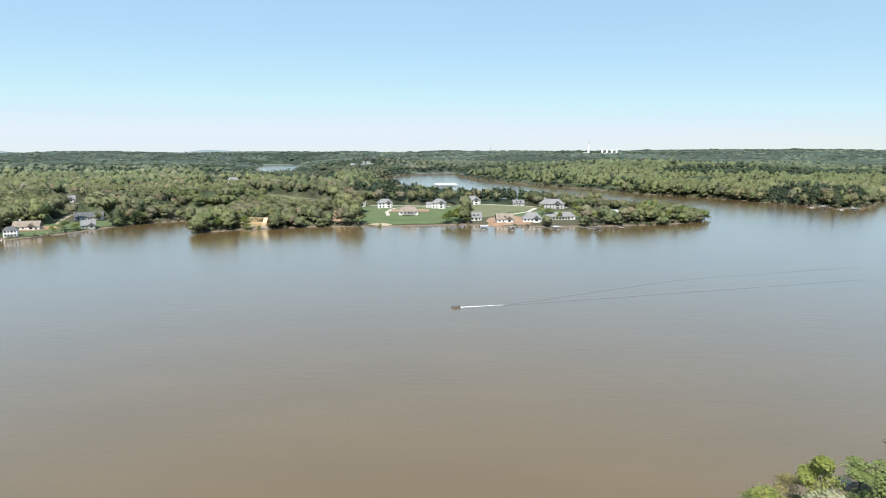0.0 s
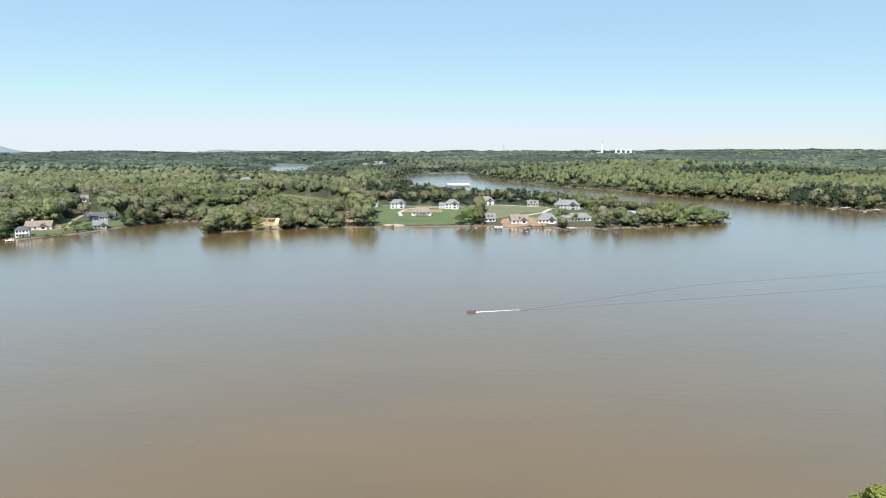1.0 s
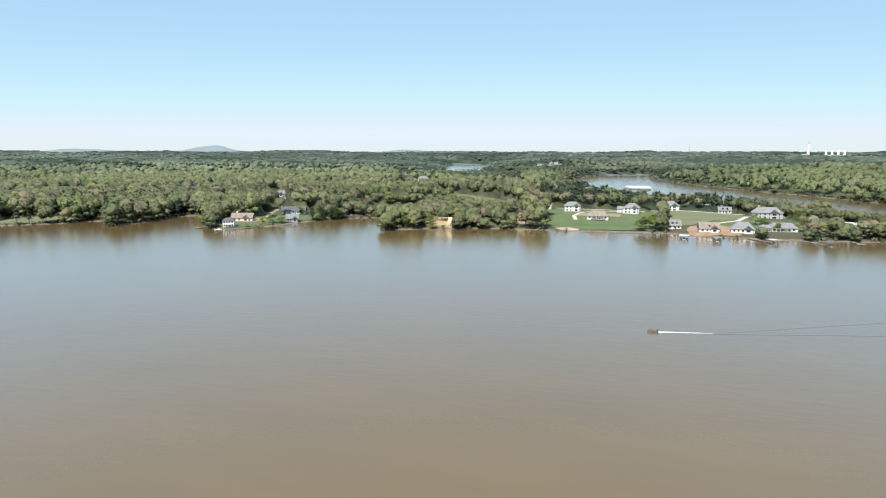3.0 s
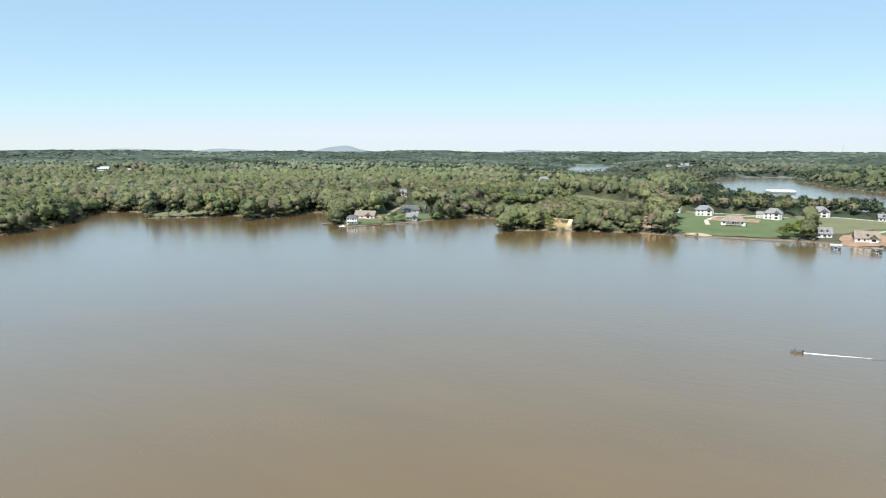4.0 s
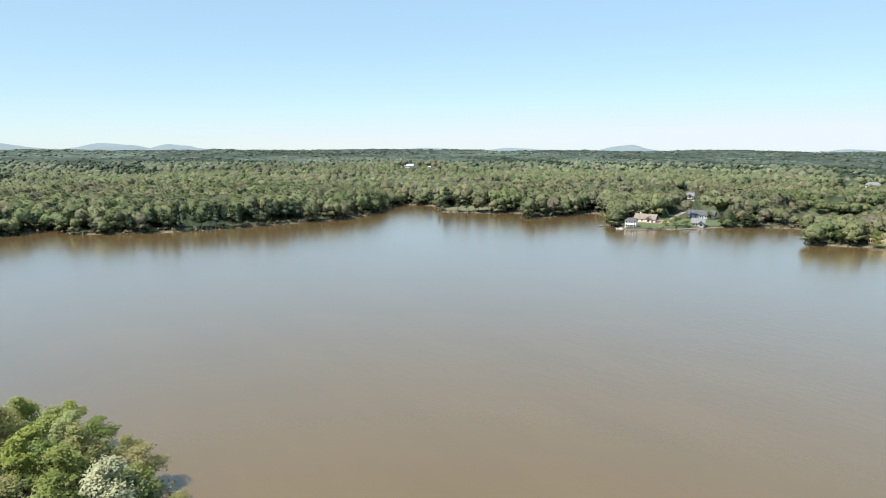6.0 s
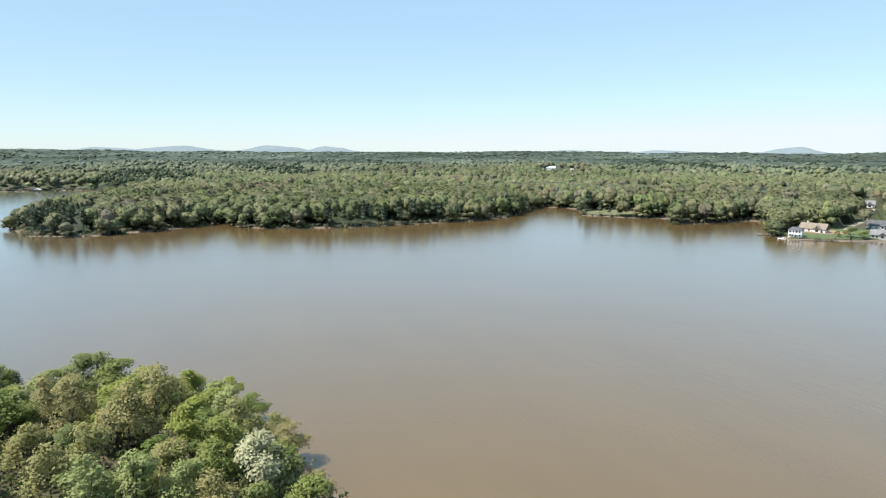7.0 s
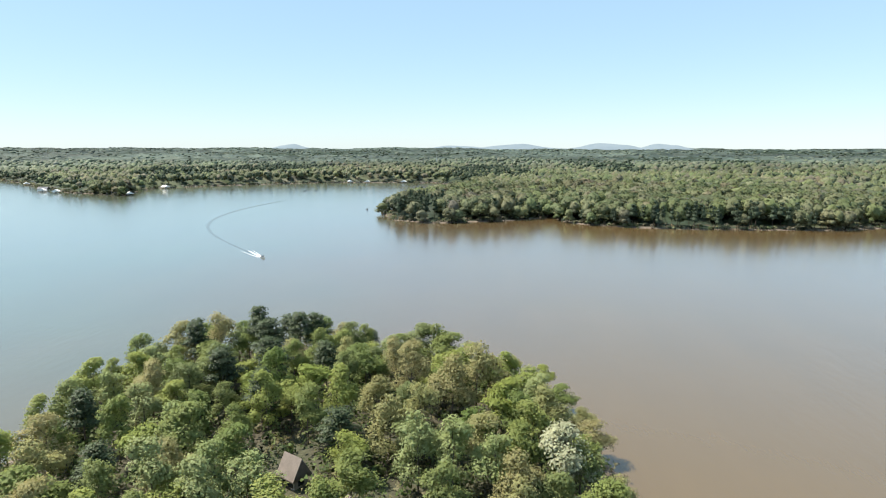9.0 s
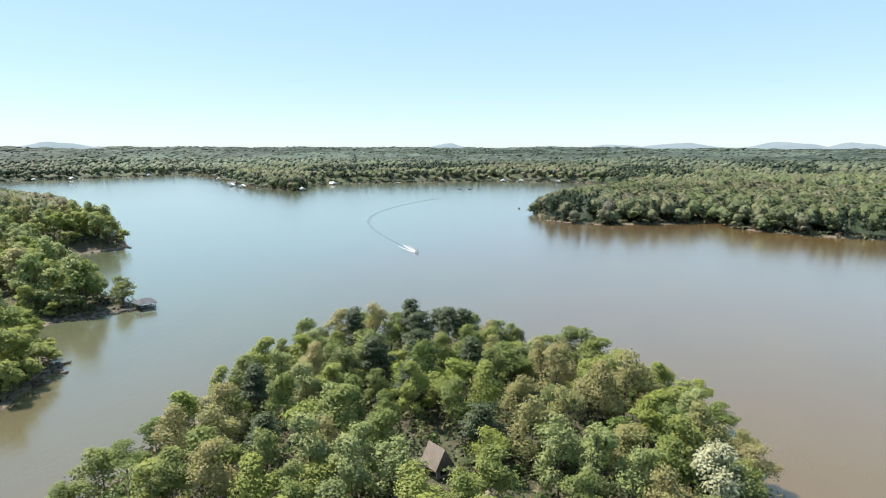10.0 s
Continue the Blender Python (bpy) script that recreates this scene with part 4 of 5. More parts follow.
def kinds_for(x, y, d, rng, pine_share, n_leaf, n_pine):
    """Tone, height and model for each place."""
    patch = value_noise(x / 140, y / 140, 21)
    r = np.hypot(x, y)
    # scattered pines, more along the water, and whole stands of them farther off
    pine = rng.uniform(size=len(x)) < pine_share + 0.3 * (1 - step(d, 12, 30)) * step(-x, 480, 580) + 0.75 * step(value_noise(x / 420, y / 260, 22), 0.3, 0.42) * step(r, 1050, 1400)
    for cx, cy, a, b in PINE_GROVES:
        near = ((x - cx) / a) ** 2 + ((y - cy) / b) ** 2 < 1
        pine |= near & (rng.uniform(size=len(x)) < 0.86)
    pine &= ~((x > 60) & (x < 300) & (y > 590) & (y < 760))
    tones = np.array([TONES[k] for k in ("green", "olive", "lime", "tan", "grey", "pale")])
    weight = np.array([0.33, 0.3, 0.16, 0.045, 0.055, 0.11])
    t1 = tones[rng.choice(6, size=len(x), p=weight)]
    t2 = tones[np.clip(((patch + 1) * 3).astype(int), 0, 5)]
    tone = t1 * 0.75 + t2 * 0.25
    tone = tone * rng.uniform(0.8, 1.18, size=(len(x), 1)) * (1 + 0.16 * value_noise(x / 60, y / 60, 23))[:, None]
    east = (0.6 * step(x, 20, 200) * step(y, 860, 1000))[:, None]
    tone = tone * (1 - east) + np.array(TONES["lime"]) * rng.uniform(0.85, 1.15, size=(len(x), 1)) * east
    # haze painted into the farther woods: leaf colour turns greyer, bluer with distance
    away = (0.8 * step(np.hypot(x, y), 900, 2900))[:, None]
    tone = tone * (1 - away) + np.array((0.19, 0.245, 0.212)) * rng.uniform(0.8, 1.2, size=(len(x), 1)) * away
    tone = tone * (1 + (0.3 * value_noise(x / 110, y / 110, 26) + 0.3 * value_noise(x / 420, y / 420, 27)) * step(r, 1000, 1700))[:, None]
    tone[pine] = np.array(TONES["pine"]) * rng.uniform(0.85, 1.25, size=(pine.sum(), 1))
    tall = (16.5 + 7 * rng.beta(2, 2, len(x))) * (0.7 + 0.3 * step(d, -1, 12)) * (1 + 0.14 * value_noise(x / 45, y / 45, 24))
    tall[pine] *= 1.04
    # behind the houses, on the peninsula and beyond, trees lowered for the camera's view
    tall[(x > -110) & (x < 190) & (y > 790) & (y < 960)] *= 0.84
    tall[(x > -330) & (x < -112) & (y > 600) & (y < 805)] *= 0.68
    tall[(x > -400) & (x < -330) & (y > 930) & (y < 1110)] *= 0.5
    tall[(x > 95) & (x < 300) & (y > 590) & (y < 790)] *= 0.62
    tall[np.abs(x + 0.275 * y) < np.where((y > 1150) & (y < 2700), 150, 0)] *= 0.5
    which = np.where(pine, n_leaf + rng.integers(0, n_pine, len(x)), rng.integers(0, n_leaf, len(x)))
    return np.c_[x, y, tall, tone, which]


def canopy():
    """An added sheet under the crowns, filling their gaps in a shade-darkened tone."""
    a = np.radians(np.arange(-46, 156.1, 0.62))
    r = [205.0]
    while r[-1] < 5400:
        r.append(r[-1] + max(7.5, r[-1] * 0.0135))
    rr, aa = np.meshgrid(np.array(r), a, indexing="ij")
    rng = np.random.default_rng(64)
    rr = rr * (1 + rng.uniform(-0.004, 0.004, rr.shape))
    x, y = (-np.sin(aa) * rr).ravel(), (np.cos(aa) * rr).ravel()
    d = land(x, y)
    ok = free(x, y) & (d > 3) & ~((x > -245) & (x < 60) & (y > -105) & (y < 85)) & ~((x > -402) & (x < -100) & (y > -470) & (y < -130) & (d < 85))
    far = step(np.hypot(x, y), 1200, 2600)
    edge = np.where(np.hypot(x, y) < 1150, step(d, 20, 42), step(d, 28, 62))
    lift = (np.where((x < -560) & (y > -150) & (np.hypot(x, y) < 1150), 14.5, 13.0) + (1.9 + 1.5 * far) * rng.normal(size=len(x)) + 2.2 * value_noise(x / 23, y / 23, 31) - 1.0 * step(np.hypot(x, y), 1100, 1400) - 5.0 * step(np.hypot(x, y), 3300, 3900)) * edge
    open_land = np.min([off_shore(x, y, o) for o in CLEAR], 0)
    lift = lift * (0.3 + 0.7 * step(open_land, 0, 20))
    low = (x > -110) & (x < 300) & (y > 590) & (y < 960)
    low |= (x > -330) & (x < -112) & (y > 600) & (y < 805)
    low |= (x > -400) & (x < -330) & (y > 900) & (y < 1120)
    low |= np.abs(x + 0.275 * y) < np.where((y > 1150) & (y < 2700), 160, 0)
    lift = np.where(low, lift * 0.5, lift)
    z = height(x, y, d) + np.where(ok, lift, -1.6)
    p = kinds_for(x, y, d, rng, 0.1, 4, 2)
    n, m = rr.shape
    i = np.arange(n * m).reshape(n, m)
    q = np.stack([i[:-1, :-1], i[:-1, 1:], i[1:, 1:], i[1:, :-1]], -1).reshape(-1, 4)
    q = q[ok[q].any(1)]
    used = np.unique(q)
    again = np.full(n * m, -1)
    again[used] = np.arange(len(used))
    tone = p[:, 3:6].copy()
    tone *= (0.74, 0.78, 0.84)      # shade between the crowns, put into the sheet's darker colour
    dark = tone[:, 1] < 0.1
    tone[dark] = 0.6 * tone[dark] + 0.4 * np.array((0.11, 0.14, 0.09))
    lean = unit(rng.normal(size=(len(used), 3)) * (0.42, 0.42, 0) + (0, 0, 1))
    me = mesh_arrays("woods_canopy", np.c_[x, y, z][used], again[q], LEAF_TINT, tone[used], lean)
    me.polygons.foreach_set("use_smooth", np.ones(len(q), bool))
    tagged(new("woods_canopy", me), "canopy sheet between the spring crowns, shade painted in", "woods", kind="stuff")


def build_woods():
    global PINES_AND_LEAF
    shore = [wood_tree(200 + j, "broad", 230, 0.85, 2, 5, True) for j in range(4)] + [wood_tree(210 + j, "pine", 150, 0.66, 2, 0, True) for j in range(2)]
    near = [wood_tree(260 + j, "broad", 110, 0.95, 2) for j in range(4)] + [wood_tree(270 + j, "pine", 90, 0.75, 2) for j in range(2)]
    middle = [wood_tree(220 + j, "broad", 20, 1.25, 1) for j in range(4)] + [wood_tree(230 + j, "pine", 16, 1.1, 1) for j in range(2)]
    far = [wood_tree(240 + j, "broad", 0, 1, 1) for j in range(4)] + [wood_tree(250 + j, "pine", 0, 1, 1) for j in range(2)]
    far = [(v * (1.25, 1.25, 1.0), f, b, q) for v, f, b, q in far]
    PINES_AND_LEAF = shore
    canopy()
    # along the shores
    x, y, d, rng = sown(301, 9.8, 215, 1150, (-0.8, 46))
    woods("shore_woods", "mixed spring woods in green, tan and olive along the shores", shore, kinds_for(x, y, d, rng, 0.04, 4, 2), 1)
    # brush that closes the foot of the woods along the water
    x, y, d, rng = sown(310, 4.8, 215, 1950, (-0.6, 8))
    n = 12
    way = unit(rng.normal(size=(len(x), n, 3)) + (0, 0, 0.4))
    pts = np.c_[x, y, height(x, y, d)][:, None] + way * rng.uniform(1.2, 3.4, size=(len(x), 1, 1)) * (1, 1, 0.9) + (0, 0, 0.9)
    v, f, lean = leaf_faces(rng, pts.reshape(-1, 3), way.reshape(-1, 3), 1.1, 0.7)
    tone = np.array([TONES[k] for k in ("green", "olive", "grey", "pine", "tan")])[rng.integers(0, 5, len(x))] * rng.uniform(0.75, 1.1, size=(len(x), 1))
    tagged(new("shore_brush", mesh_arrays("shore_brush", v, f, LEAF_TINT, np.repeat(tone, n * 3, 0), lean)), "tangled green and grey brush along the waterline", "brush", kind="stuff")
    x, y, d, rng = sown(311, 11.6, 215, 900, (46, 9000))
    woods("hillside_woods", "mixed spring woods just behind the shores", near, kinds_for(x, y, d, rng, 0.01, 4, 2), 12)
    x, y, d, rng = sown(302, 13.8, 900, 1500, (46, 9000))
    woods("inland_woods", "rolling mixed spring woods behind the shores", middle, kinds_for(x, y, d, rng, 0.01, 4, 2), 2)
    x, y, d, rng = sown(303, 13.0, 1150, 1950, (-1, 46))
    woods("bay_woods", "mixed woods along the far bay shores", middle, kinds_for(x, y, d, rng, 0.28, 4, 2), 3)
    x, y, d, rng = sown(308, 16.5, 1400, 2000, (46, 170))
    k = np.degrees(np.arctan2(-x, y)) > 86
    woods("bay_hill_woods", "mixed pine and spring woods on the slopes above the bay", middle, kinds_for(x[k], y[k], d[k], rng, 0.2, 4, 2), 13)
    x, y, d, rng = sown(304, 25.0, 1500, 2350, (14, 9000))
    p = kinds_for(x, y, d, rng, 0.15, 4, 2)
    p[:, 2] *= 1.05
    woods("far_woods", "far rolling woods, greens muted by painted haze", far, p, 4)
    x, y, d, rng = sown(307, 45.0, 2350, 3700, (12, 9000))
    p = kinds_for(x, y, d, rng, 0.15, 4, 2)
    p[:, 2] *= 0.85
    woods("distant_woods", "distant woods in bands of blue-green painted haze", [(v * (1.6, 1.6, 0.95), f, b, q) for v, f, b, q in far], p, 14)
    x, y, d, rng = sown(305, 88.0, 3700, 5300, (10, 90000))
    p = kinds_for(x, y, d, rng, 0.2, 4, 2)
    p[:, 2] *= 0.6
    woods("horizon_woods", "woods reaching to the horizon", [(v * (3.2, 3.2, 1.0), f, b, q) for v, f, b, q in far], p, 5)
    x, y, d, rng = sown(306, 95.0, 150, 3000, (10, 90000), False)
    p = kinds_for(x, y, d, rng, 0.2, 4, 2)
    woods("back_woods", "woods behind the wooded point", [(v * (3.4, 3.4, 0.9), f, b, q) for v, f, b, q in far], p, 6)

build_woods()


# ---------------------------------------------------------------- far ridges
def ridge(bearing, width, tall, seed, far=4780, label="mountain ridge far on the horizon, painted hazy blue"):
    """A low mountain on the horizon, scaled to fit the camera's view: bearing left of north, width and height in
    metres.
    """
    rng = np.random.default_rng(seed)
    a = radians(bearing)
    c = Vector((-math.sin(a) * far, math.cos(a) * far, 0))
    along = Vector((math.cos(a), math.sin(a), 0))
    back = Vector((-math.sin(a), math.cos(a), 0))
    n = 33
    bm = bmesh.new()
    rows = [[], [], []]
    for j in range(n):
        u = j / (n - 1) * 2 - 1
        peak = math.exp(-((u - 0.1) / 0.26) ** 2) if seed % 2 else math.exp(-(abs(u - 0.05) / 0.42) ** 4) * 0.8
        bell = 0.66 * peak + 0.4 * math.exp(-((u + 0.3) / 0.3) ** 2) + 0.22 * math.exp(-(u / 0.7) ** 4)
        top = 66 + 0.82 * tall * min(1.0, bell) * (1 + 0.05 * rng.uniform(-1, 1)) - 8 * abs(u) ** 3
        p = c + along * u * width / 2
        rows[0].append(bm.verts.new((p - back * 120).to_tuple()[:2] + (40,)))
        rows[1].append(bm.verts.new(p.to_tuple()[:2] + (top,)))
        rows[2].append(bm.verts.new((p + back * 120).to_tuple()[:2] + (40,)))
    for q in (0, 1):
        for j in range(n - 1):
            bm.faces.new((rows[q][j], rows[q][j + 1], rows[q + 1][j + 1], rows[q + 1][j]))
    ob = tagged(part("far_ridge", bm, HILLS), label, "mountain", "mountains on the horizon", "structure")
    for p in ob.data.polygons:
        p.use_smooth = True


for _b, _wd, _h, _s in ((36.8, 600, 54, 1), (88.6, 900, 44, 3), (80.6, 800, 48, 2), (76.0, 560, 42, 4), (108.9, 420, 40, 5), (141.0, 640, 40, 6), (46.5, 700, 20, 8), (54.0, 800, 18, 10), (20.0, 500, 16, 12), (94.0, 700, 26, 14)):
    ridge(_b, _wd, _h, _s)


# ---------------------------------------------------------------- houses
def window(parent, x, y, z, w, h, facing=-1):
    f = boxes(((x, y + facing * 0.03, z), (w + 0.24, 0.1, h + 0.24)))
    ob = part("window", f, SIDING, parent, "white window frame")
    part("pane", boxes(((x, y + facing * 0.09, z), (w, 0.04, h))), GLASS_DARK, ob, "dark window glass")


def roof_mesh(w, d, base, rise, over=0.6, hip=0.0, thick=0.25):
    """A gable roof along x, or a hipped one, with eaves and thickness."""
    bm = bmesh.new()
    a, b = w / 2 + over, d / 2 + over
    r = a - hip
    low = base - rise * over / (d / 2)
    vs = [(-a, -b, low), (a, -b, low), (a, b, low), (-a, b, low), (-r, 0, base + rise), (r, 0, base + rise)]
    top = [(x, y, z + thick) for x, y, z in vs]
    f = [(0, 1, 5, 4), (2, 3, 4, 5), (1, 2, 5), (3, 0, 4)]
    allv = vs + top
    faces = [tuple(reversed(q)) for q in f] + [tuple(i + 6 for i in q) for q in f]
    for i, j in ((0, 1), (1, 2), (2, 3), (3, 0)):
        faces.append((i, j, j + 6, i + 6))
    return shape(bm, allv, faces)


def wall_mesh(w, d, h, rise, gable):
    bm = bmesh.new()
    a, b = w / 2, d / 2
    lo = -2.0
    vs = [(-a, -b, lo), (a, -b, lo), (a, b, lo), (-a, b, lo), (-a, -b, h), (a, -b, h), (a, b, h), (-a, b, h)]
    fs = [(0, 1, 5, 4), (1, 2, 6, 5), (2, 3, 7, 6), (3, 0, 4, 7)]
    if gable:
        vs += [(-a, 0, h + rise - 0.05), (a, 0, h + rise - 0.05)]
        fs[1] = (1, 2, 6, 9, 5)
        fs[3] = (3, 0, 4, 8, 7)
        fs += [(4, 5, 9, 8), (6, 7, 8, 9)]
    else:
        fs += [(4, 5, 6, 7)]
    return shape(bm, vs, fs)


def house(label, x, y, turn, w, d, storeys=2, roof=SHINGLE, walls=SIDING, hip=True, rise=None, front_gable=0.0, chimney=False,
          columns=0, garage=False, dormers=0, windows=4, name="house", deck=False, lift=0.0, group="lake houses"):
    h = 2.9 * storeys + 0.4
    rise = rise or d * 0.36
    z = min(z_at(x + i * w * 0.4, y + j * d * 0.4) for i in (-1, 0, 1) for j in (-1, 0, 1))
    ob = thing(name, label, "house", (x, y, z + 0.3 + lift), turn, group)
    part("wall", wall_mesh(w, d, h, rise, not hip), walls, ob)
    part("roof", roof_mesh(w, d, h, rise, hip=d * 0.45 if hip else 0), roof, ob)
    for k in range(storeys):
        for j in range(windows):
            u = (j + 0.5) / windows * 2 - 1
            window(ob, u * w * 0.46, -d / 2, 1.6 + 2.9 * k, 1.3 if j % 2 else 1.7, 1.7)
    for s in (-1, 1):
        part("window", boxes(((s * (w / 2 + 0.03), 0, 1.7), (0.1, 1.6, 1.8))), GLASS_DARK, ob, "dark side window")
    part("door", boxes(((0.08 * w, -d / 2 - 0.05, 1.1), (1.1, 0.12, 2.2))), PLANK_DARK, ob, "dark front door")
    if front_gable:
        g = wall_mesh(d * 0.5 + 2.4, front_gable, h, front_gable * 0.45, True)
        bmesh.ops.transform(g, matrix=Matrix.Translation((w * 0.22, -d * 0.25 - 1.2, 0)) @ Matrix.Rotation(math.pi / 2, 4, "Z"), verts=g.verts)
        wing = part("front_wing", g, walls, ob)
        g = roof_mesh(d * 0.5 + 2.4, front_gable, h, front_gable * 0.45, 0.5)
        bmesh.ops.transform(g, matrix=Matrix.Translation((w * 0.22, -d * 0.25 - 1.2, 0.02)) @ Matrix.Rotation(math.pi / 2, 4, "Z"), verts=g.verts)
        part("wing_roof", g, roof, wing)
        for k in range(storeys):
            window(ob, w * 0.22, -d * 0.5 - 2.4, 1.7 + 2.9 * k, front_gable * 0.45, 1.8)
    for j in range(dormers):
        u = ((j + 0.5) / dormers * 2 - 1) * w * 0.34
        g = boxes(((u, -d * 0.3, h + rise * 0.32), (2.0, 2.6, 1.9)))
        dm = part("dormer", g, walls, ob)
        g = roof_mesh(3.0, 2.0, h + rise * 0.32 + 0.95, 0.9, 0.25)
        bmesh.ops.transform(g, matrix=Matrix.Translation((u, -d * 0.3, 0)) @ Matrix.Rotation(math.pi / 2, 4, "Z"), verts=g.verts)
        part("dormer_roof", g, roof, dm)
        part("pane", boxes(((u, -d * 0.3 - 1.33, h + rise * 0.32 + 0.1), (1.1, 0.06, 1.1))), GLASS_DARK, dm)
    if chimney:
        part("chimney", boxes(((-w * 0.28, d * 0.1, h + rise * 0.55), (1.3, 1.1, rise * 1.3 + 1.4))), walls, ob)
    if columns:
        part("porch_roof", boxes(((0, -d / 2 - 1.6, 3.1), (w * 0.62, 3.4, 0.3))), roof, ob)
        part("porch_floor", boxes(((0, -d / 2 - 1.6, 0.0), (w * 0.62, 3.4, 0.4))), CONCRETE, ob)
        for j in range(columns):
            u = (j / (columns - 1) * 2 - 1) * w * 0.3
            part("column", boxes(((u, -d / 2 - 3.1, 1.6), (0.36, 0.36, 2.9)), ((u, -d / 2 - 3.1, 0.3), (0.5, 0.5, 0.3))), SIDING, ob, "white square column")
    if deck:
        part("deck", boxes(((0, -d / 2 - 2.0, 2.7), (w * 0.8, 4.0, 0.25))), SIDING, ob, "white raised deck")
        for j in range(5):
            part("deck_post", boxes((((j / 4 * 2 - 1) * w * 0.38, -d / 2 - 3.7, 1.2), (0.3, 0.3, 3.2))), SIDING, ob)
        part("deck_rail", boxes(((0, -d / 2 - 3.9, 3.6), (w * 0.8, 0.1, 0.12)), ((0, -d / 2 - 3.9, 3.2), (w * 0.8, 0.06, 0.5))), SIDING, ob)
    if garage:
        gx = -w / 2 - 3.4
        part("garage", boxes(((gx, d * 0.1, 1.0), (7.0, d * 0.65, 6.0))), walls, ob)
        g = roof_mesh(7.0, d * 0.65, 4.0, d * 0.2, 0.5)
        bmesh.ops.transform(g, matrix=Matrix.Translation((gx, d * 0.1, 0)), verts=g.verts)
        part("garage_roof", g, roof, ob)
        for s in (-1.6, 1.6):
            part("garage_door", boxes(((gx + s, d * 0.1 - d * 0.325 - 0.04, 1.2), (2.6, 0.1, 2.3))), SIDING_GREY, ob)
    return ob


# on the far peninsula
house("white lake house with brown roof and columned porch", -37, 674, 4, 21, 11, 1, SHINGLE_BROWN, rise=4.6, columns=6, windows=5, lift=0.8)
house("white two-storey house with grey hipped roof", -68, 733, 10, 17, 11, 2, SHINGLE, front_gable=6)
house("white two-storey house among trees with grey roof", -101, 760, 6, 14, 10, 2, SHINGLE, front_gable=5)
house("white two-storey house with grey roof and garage", -4, 728, -6, 16, 12, 2, SHINGLE, garage=True, front_gable=6)
house("large white house with grey hipped roof before pines", 38, 796, 4, 20, 13, 2, SHINGLE, front_gable=7, windows=5)
house("small white cottage with steep gables and dormers", 34, 641, 8, 12, 9, 1, SHINGLE, hip=False, rise=4.6, dormers=2, windows=3)
house("unfinished white-gabled house with brown roof on red soil", 63, 628, 4, 17, 11, 1, SHINGLE_BROWN, hip=False, rise=5.0, front_gable=6.5, dormers=1)
house("lakeside house with broad grey hipped roof and front gable", 91, 629, -4, 19, 13, 1, SHINGLE, hip=True, rise=5.6, front_gable=7, windows=5)
house("large grey-roofed white house with many gables", 128, 726, -6, 28, 14, 2, SHINGLE, SIDING_GREY, hip=True, front_gable=8, windows=6, chimney=True)
house("white house with grey roof behind the lawns", 98, 802, 0, 14, 10, 1, SHINGLE, hip=False, dormers=2)
house("long low pale grey building among shore trees", 180, 664, -4, 24, 9, 1, SHEET, SIDING_GREY, hip=False, rise=2.8, windows=6)
house("low grey-roofed lake house with white porch posts", 121, 640, 6, 31, 10, 1, SHINGLE, hip=True, rise=3.8, columns=7, windows=7)
house("white house in a clearing among woods", -373, 1114, 20, 20, 11, 2, SHINGLE, columns=5)
# on the point
house("white two-storey boathouse home with slate roof and deck", -376, 537, 24, 10.5, 7, 2, SHINGLE_DARK, hip=True, rise=2.2, deck=True)
house("white gabled house with tall chimney and grey roof", -385, 573, 14, 22, 9, 1, SHINGLE_BROWN, hip=False, rise=4.4, chimney=True, front_gable=6)
house("grey lake house with front gable", -343, 598, 30, 12, 9, 1, SHINGLE, SIDING_GREY, hip=False, rise=4.0, front_gable=5)
house("long white garage building with dark slate roof", -368, 646, 20, 26, 13, 1, SHINGLE_DARK, hip=False, rise=4.4, windows=5)
house("white house with arched porch at the lane's end", -471, 780, 30, 18, 10, 1, SHINGLE, hip=False, rise=4.2, front_gable=6, garage=True)
# farm
house("white farm shed with pale metal roof among woods", -1236, 850, 48, 20, 12, 1, SHEET, hip=False, rise=4.0, name="barn", group="farm buildings", lift=1)
house("white farm house with pale metal roof among woods", -1212, 884, 40, 18, 10, 1, SHEET, hip=False, rise=3.0, name="farm_house", group="farm buildings", lift=1)
house("long white barn beside a pale farm field", -1150, 1270, 50, 34, 12, 1, SHEET, hip=False, rise=3.6, name="barn", group="farm buildings", lift=1)
# under the near trees
house("house with steep grey-brown shingle roof under tall trees", -123, -6, 58, 4.4, 3.8, 1, SHINGLE_BROWN, PLANK, hip=False, rise=3.2, lift=-0.6, name="cottage", windows=3)
house("low shed with tan shingle roof under tall trees", -109, 11, 40, 7, 5, 1, SHINGLE_BROWN, hip=False, rise=1.8, name="shed", windows=2)


